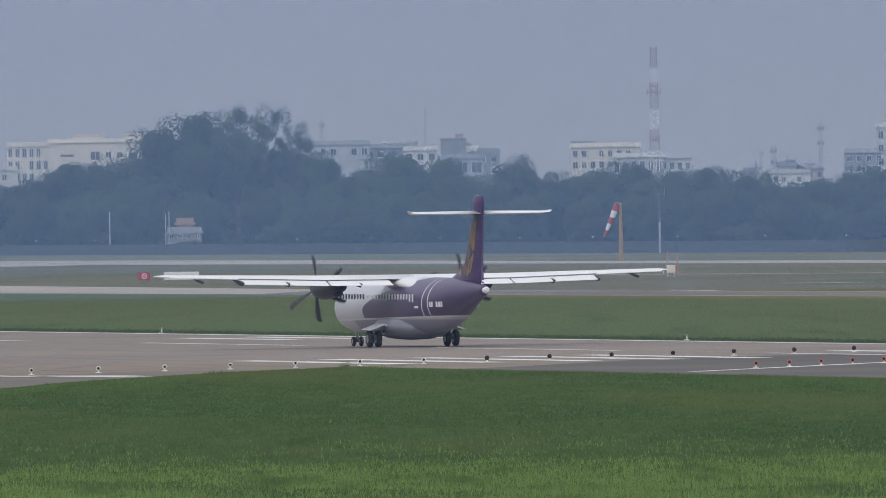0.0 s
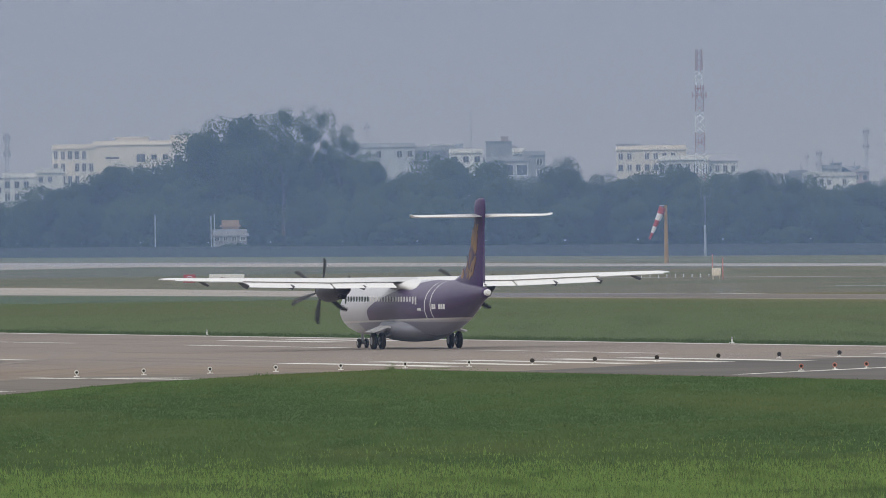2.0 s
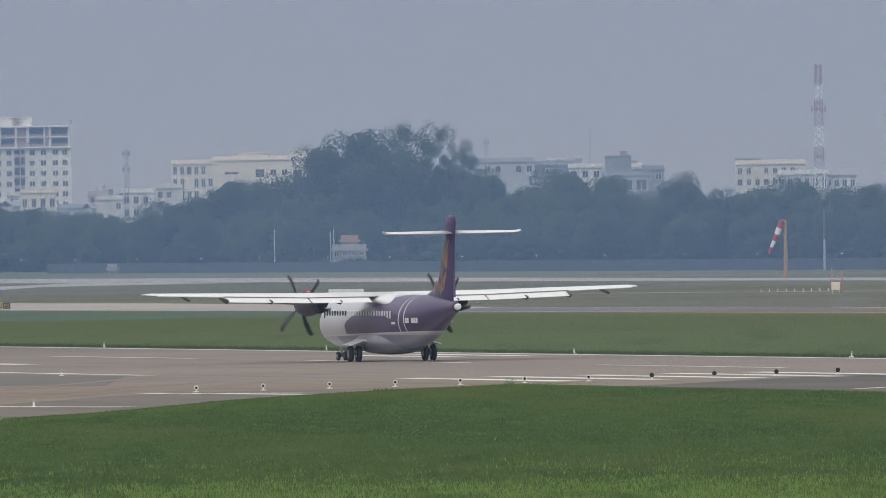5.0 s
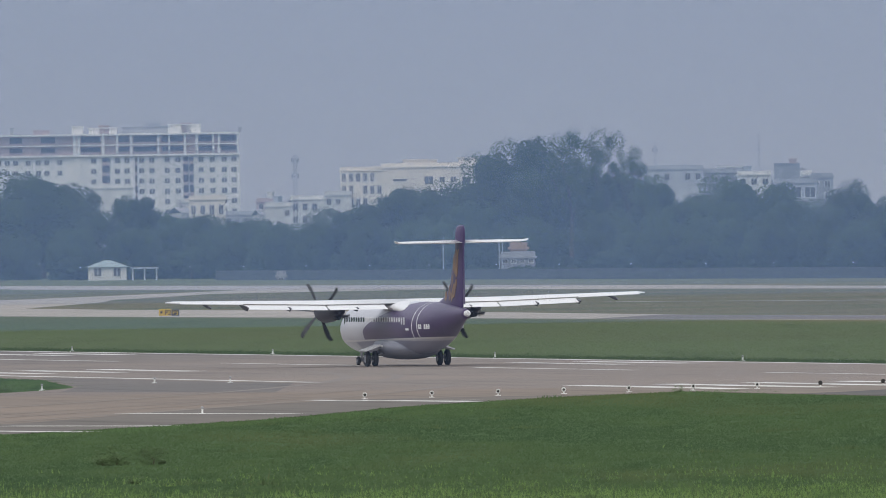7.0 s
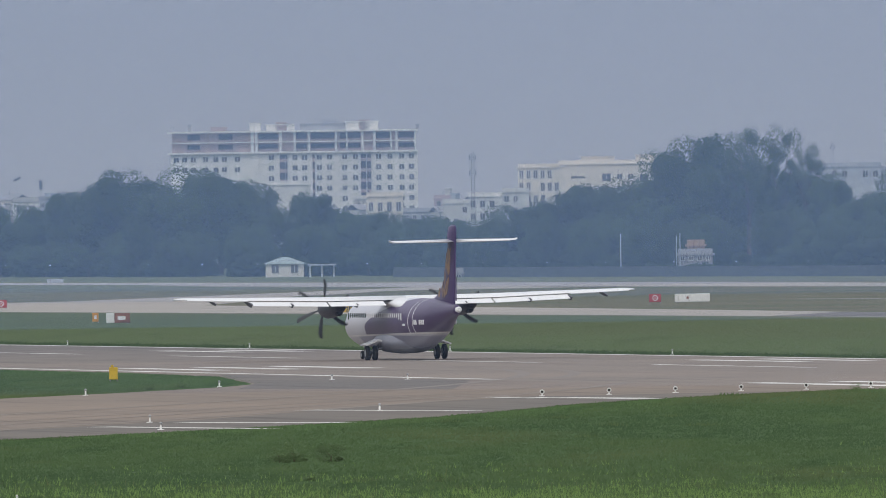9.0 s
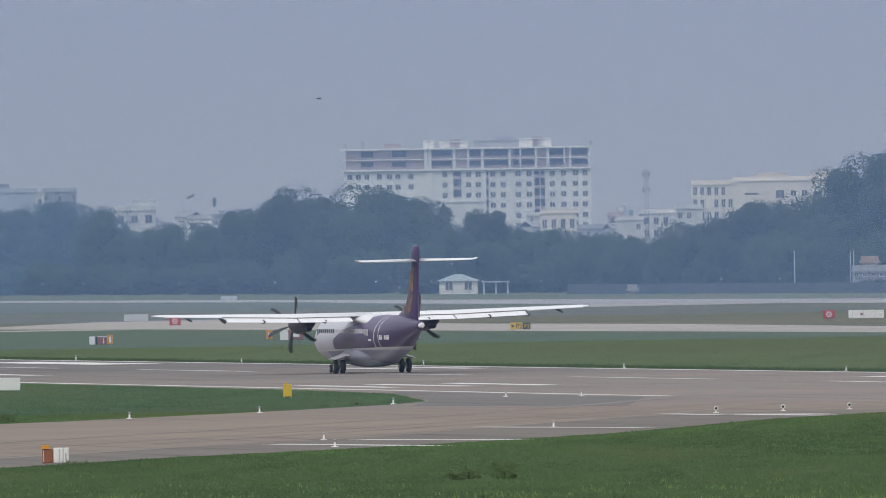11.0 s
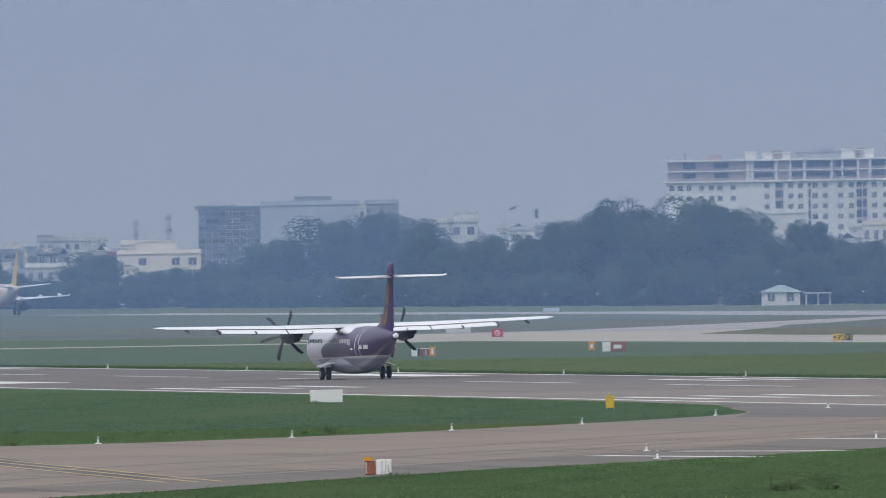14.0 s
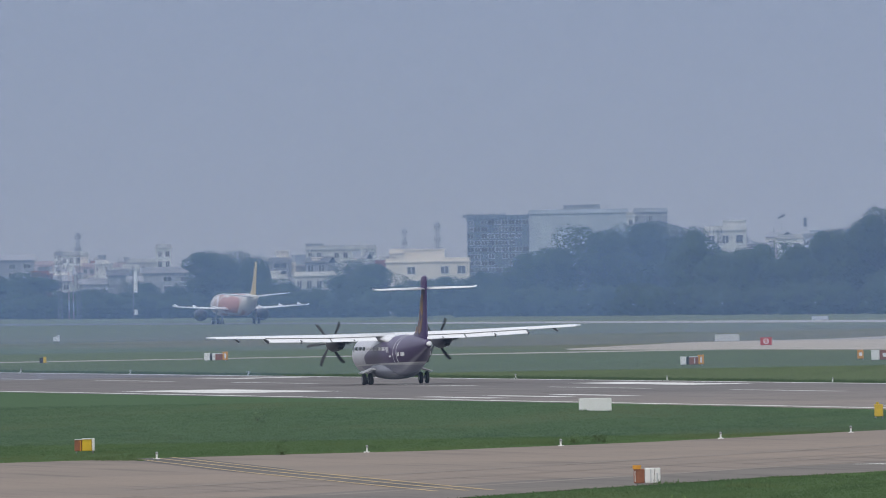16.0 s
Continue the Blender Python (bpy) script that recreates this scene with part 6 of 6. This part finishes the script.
def build_far_grass():
    rnd = random.Random(21)
    spots = []
    while len(spots) < 60000:
        d = 930 + (rnd.random() ** 1.3) * 900
        az = radians(rnd.uniform(-5.6, 1.7))
        p = Vector((d * math.sin(az), d * math.cos(az), 0))
        q = p - ORIGIN
        a, c = q.dot(AX), q.dot(CX)
        if -105 < c < -2.5 and not 860 < a < 896:
            spots.append((p.x, p.y, 0.0))
    dry = []
    while len(dry) < 60000:
        a, c = rnd.uniform(350, 2700), rnd.uniform(-302, -112) if rnd.random() < 0.8 else rnd.uniform(-396, -343)
        if inside(a, c, FAR_TAXI) or (c < -280 and a < 1780):
            continue
        p = rwy(a, c)
        dry.append((p.x, p.y, 0.0))
    tuft_field("dry_grass", dry, "straw-tinted field grass beside the far runway", M_DRY, 33, 0.05, 0.17, 3, 1.2)
    tuft_field("field_grass", spots, "dull green field grass between the runways", M_FIELD, 31, 0.03, 0.1, 3, 0.6)


def build_grass():
    rnd = random.Random(8)
    taxi = NEAR_EDGE + ISLE_EDGE
    spots = []
    while len(spots) < 110000:
        d = 455 + (rnd.random() ** 1.5) * 690
        az = radians(rnd.uniform(-5.6, 1.7))
        p = Vector((d * math.sin(az), d * math.cos(az), 0))
        q = p - ORIGIN
        a, c = q.dot(AX), q.dot(CX)
        if c < 46.2 or inside(a, c, taxi) or inside(a, c - 1, taxi):
            continue
        spots.append((p.x, p.y, 0.0))
    tuft_field("grass_tufts", spots, "ragged bright green grass tufts", M_BLADEGRASS, 4, 0.02, 0.085)
    front = []
    while len(front) < 24000:
        d = 448 + abs(rnd.gauss(0, 1)) * 42
        az = radians(rnd.uniform(-5.6, 1.7))
        p = Vector((d * math.sin(az), d * math.cos(az), 0))
        q = p - ORIGIN
        if inside(q.dot(AX), q.dot(CX), taxi):
            continue
        if noise.noise(Vector((p.x * 0.12, p.y * 0.04, 2.0))) > -0.15 or rnd.random() < 0.3:
            front.append((p.x, p.y, 0.0))
    tuft_field("bright_grass", front, "taller bright yellow-green grass tufts", M_BRIGHT, 14, 0.04, 0.17, 6, 0.3, 0.6)
    stalks = [p for k, p in enumerate(front) if k % 7 == 0 and noise.noise(Vector((p[0] * 0.3, p[1] * 0.05, 7.0))) > 0.05]
    tuft_field("grass_stalks", stalks, "pale seeding grass stalks above the tufts", M_STALK, 15, 0.12, 0.32, 2, 0.3, 0.4)
    verge = []
    for k in range(14000):
        a = rnd.uniform(-220, 1000)
        verge.append(tuple(rwy(a, -1.3 - abs(rnd.gauss(0, 2.2)))))
    tuft_field("verge_grass", verge, "tall dark verge grass along the far runway edge", M_TALL, 6, 0.04, 0.16)
    verge = []
    for pts in (NEAR_EDGE[:-1], ISLE_EDGE[1:]):
        for (a0, c0), (a1, c1) in zip(pts, pts[1:]):
            n = int(math.hypot(a1 - a0, c1 - c0) * 14)
            sg = -1 if pts[0] == NEAR_EDGE[0] else 1
            for i in range(n):
                t = rnd.random()
                off = abs(rnd.gauss(0, 2.2)) + 0.1 - 0.5 * noise.noise(Vector((a0 + t * (a1 - a0), c0, 0.0)) * 0.35)
                dx, dy = a1 - a0, c1 - c0
                ln = math.hypot(dx, dy)
                verge.append(tuple(rwy(a0 + dx * t - dy / ln * off * 1.0, c0 + dy * t + dx / ln * off * 1.0)))
    tuft_field("verge_grass", verge, "ragged grass creeping over the taxiway edges", M_BLADEGRASS, 16, 0.02, 0.08)
    clumps = []
    for a, c, s in ((-300, 121, 0.6), (-120, 96, 0.8), (69, 58.6, 0.4), (-160, 121, 0.7)):
        for k in range(int(120 * s)):
            clumps.append(tuple(rwy(a + rnd.gauss(0, 3 * s), c + rnd.gauss(0, 0.5 * s))))
    for k in range(120):
        d, az = rnd.uniform(470, 950), radians(rnd.uniform(-5.0, 1.5))
        p = Vector((d * math.sin(az), d * math.cos(az), 0))
        q = p - ORIGIN
        if q.dot(CX) < 48 or inside(q.dot(AX), q.dot(CX), taxi) or inside(q.dot(AX), q.dot(CX) - 2, taxi):
            continue
        wd = rnd.uniform(0.1, 0.26)
        for j in range(int(8 + 30 * wd)):
            clumps.append((p.x + rnd.gauss(0, wd), p.y + rnd.gauss(0, wd), 0.0))
    tuft_field("weed_clumps", clumps, "dark ragged weed clumps in the grass", M_WEED, 9, 0.06, 0.19)


def build_bird():
    root = empty("bird")
    bm = bmesh.new()
    loft(bm, [ring(y, 0, 0, r, r, 8) for y, r in ((0.14, 0.015), (0.07, 0.05), (0, 0.06), (-0.1, 0.035), (-0.18, 0.02))])
    bmesh.ops.recalc_face_normals(bm, faces=bm.faces)
    part("body", bm, M_BLACK, root)
    for side in (-1, 1):
        bm = bmesh.new()
        loft(bm, [[(side * x, y + c, z), (side * x, y, z + 0.006), (side * x, y - c, z), (side * x, y, z - 0.004)] for x, y, c, z in ((0.02, 0.02, 0.04, 0.01), (0.1, 0.03, 0.03, 0.04), (0.18, -0.03, 0.008, 0.03))])
        bmesh.ops.recalc_face_normals(bm, faces=bm.faces)
        part("wing", bm, M_BLACK, root)
    return tagged(root, "small dark bird flying over the airfield", "bird")


def build_roof_heads():
    for u, v, lab, w, hh, rot in ((-1658, -160, "slanted dark lamp head on a thin pole", 14, 4, -25), (-1616, -150, "pale sign panel on a thin pole", 6, 16, 0)):
        p = bearing(u, v, 4300)
        root = empty("roof_mast", Matrix.Translation((p.x, p.y, 0)))
        k = unit(4300)
        bm = bmesh.new()
        tube(bm, (0, 0, 0), (0, 0, p.z), 0.07, 0.04, 5)
        part("pole", bm, M_TIN, root)
        bm = bmesh.new()
        box(bm, -w * k / 2, w * k / 2, -0.2, 0.2, -hh * k / 2, hh * k / 2, bevel=0.08)
        o = part("head", bm, M_MAST, root)
        o.matrix_basis = pose(0, 0, p.z, 0, rot, 0)
        tagged(root, lab, "mast", "antenna masts")


BIRD = build_bird()
def build_fence_lights():
    def one():
        root = empty("fence_lamp")
        bm = bmesh.new()
        tube(bm, (0, 0, 0), (0, 0, 2.2), 0.022, 0.02, 6)
        part("post", bm, M_FENCE, root)
        bm = bmesh.new()
        box(bm, -0.1, 0.1, -0.08, 0.08, 2.2, 2.32, bevel=0.02)
        part("lamp_head", bm, M_BOX, root, "white lamp head")
        return tagged(root, "small white-headed lamp on a post by the fence", "lamp", "fence lamps")
    first = one()
    first.matrix_basis = Matrix.Translation(rwy(1240, -397.5))
    for k in range(1, 30):
        copy_thing(first, Matrix.Translation(rwy(1240 + 44 * k + (k * 7) % 5, -397.5)))


BUSHES = [(-349, 119.3, 0.7, 0.34), (-348, 120.3, 0.8, 0.4), (-350, 121.2, 0.65, 0.32), (-394, 129.6, 0.5, 0.16), (37, 82, 0.6, 0.32), (-150, 112.3, 0.4, 0.26), (-117, 92.3, 0.5, 0.22), (-120, 94, 0.4, 0.26), (-58, 64.2, 0.4, 0.2), (-66, 67.5, 0.35, 0.16), (-124, 47, 0.35, 0.2)]


def build_bushes():
    weeds = [crown_mesh(90 + k, 16, 2600, False, M_WEED, (0.016, 0.038)) for k in range(2)]
    for a, c, w, h in BUSHES:
        root = empty("weed_bush", Matrix.Translation(rwy(a, c)) @ pose(0, 0, 0, 0, 0, (a * 31) % 60 - 30))
        o = new("leaves", weeds[int(abs(a)) % 2])
        o.parent = root
        o.scale = (w, w, h)
        o.location = (0, 0, h * 0.75)
        o = new("stem", TRUNKS[0])
        o.parent = root
        o.scale = (w * 0.4, w * 0.4, h * 0.45)
        o.location = (0, 0, h * 0.75)
        tagged(root, "low dark-green weed bush in the grass", "bush", "weed bushes")
    bm = bmesh.new()
    tube(bm, (0, 0, 0), (0, 0, 0.75), 0.035, 0.03, 8)
    ob = part("marker_stake", bm, M_BOX)
    p = bearing(-1663, 0, 478)
    ob.matrix_basis = Matrix.Translation((p.x, p.y, 0))
    tagged(ob, "thin white marker stake in the grass", "stake")


build_fence_lights()
build_roof_heads()
build_ground()
build_pavements()
build_markings()
build_far_strips()
build_tyre_marks()
build_fittings()
build_windsock()
PLANE = build_turboprop()
JET = build_jet()
build_trees()
build_town()
build_fence()
build_haze()
build_grass()
build_far_grass()
build_bushes()


# ---- what moves ----
def motions():
    walk(PLANE, [(t, Matrix.Translation(rwy(a, 16.6, 0.02)) @ pose(0, 0, 0, 0, -bank, HEADING + yaw)) for t, a, bank, yaw in ROLL_ROWS])
    for prop, cx in PROPS:
        rows = []
        for k in range(161):
            t = k / 10
            j = max(i for i in range(len(BLADE_ROWS)) if BLADE_ROWS[i][0] <= t + 1e-6)
            t0, a0 = BLADE_ROWS[j]
            t1, a1 = BLADE_ROWS[min(j + 1, len(BLADE_ROWS) - 1)]
            a = a0 + (a1 - a0) * (t - t0) / max(0.1, t1 - t0)
            rows.append((t, pose(cx, 4.5, 3.02, 0, a + 12 + 600 * t, 0)))
        walk(prop, rows)
    walk(JET, [(t, Matrix.Translation(rwy(2411 + 16 * (t - 16), -312, 0.02)) @ pose(0, 0, 0, 0, 0, HEADING + 2.5)) for t in (0.0, 4.0, 8.0, 12.0, 16.0)])

    bird_rows = []
    for t in (0.0, 8.0, 11.4, 11.8, 12.2, 12.5, 13.0, 16.0):
        v = {11.4: -329, 11.8: -312, 12.2: -314, 12.5: -318, 13.0: -344, 16.0: -420}.get(t, -335)
        bird_rows.append((t, Matrix.Translation(bearing(-1320 + 277 * (t - 11.4), v, 1200)) @ pose(0, 0, 0, 0, 12, -80)))
    walk(BIRD, bird_rows)



ROLL_ROWS = [(0.0, -14.2, -0.1, 1.4), (0.5, -12.7, -0.08, 1.1), (1.0, -10.9, -0.05, 0.95), (1.5, -8.5, -0.01, 1.1), (2.0, -5.3, 0.0, 1.22), (2.5, -1.7, 0.0, 1.28), (3.0, 2.5, 0.0, 1.24), (3.5, 7.6, 0.02, 1.22),
             (4.0, 13.1, 0.06, 1.15), (6.5, 53.3, 0.27, 0.95), (7.0, 63.3, 0.38, 0.7), (7.5, 74.0, 0.46, 0.4), (8.0, 85.3, 0.5, 0.2), (8.5, 97.1, 0.56, 0.1), (9.0, 109.4, 0.54, 0.15), (11.5, 185.4, 0.52, 0.75),
             (12.0, 203.3, 0.62, 0.62), (12.5, 221.9, 0.67, 0.5), (13.0, 240.5, 0.7, 0.33), (13.5, 259.7, 0.68, 0.28), (14.0, 279.5, 0.7, 0.45), (14.5, 300.6, 0.68, 0.7), (15.0, 322.1, 0.7, 0.75), (15.5, 344.8, 0.8, 0.6), (16.0, 367.6, 1.0, 0.1)]
BLADE_ROWS = [(0.0, -16), (0.5, 14), (1.0, 4), (1.5, 31), (2.0, -3), (2.5, 30), (3.0, -7), (3.5, 27), (4.0, 28), (6.5, 30), (7.0, 28), (7.5, 27), (8.0, 2), (8.5, -2), (9.0, -5), (11.5, -3), (12.0, -5), (12.5, 2), (13.0, 0), (13.5, 4), (14.0, 6), (14.5, 8), (15.0, 9), (15.5, 12), (16.0, 15)]
motions()
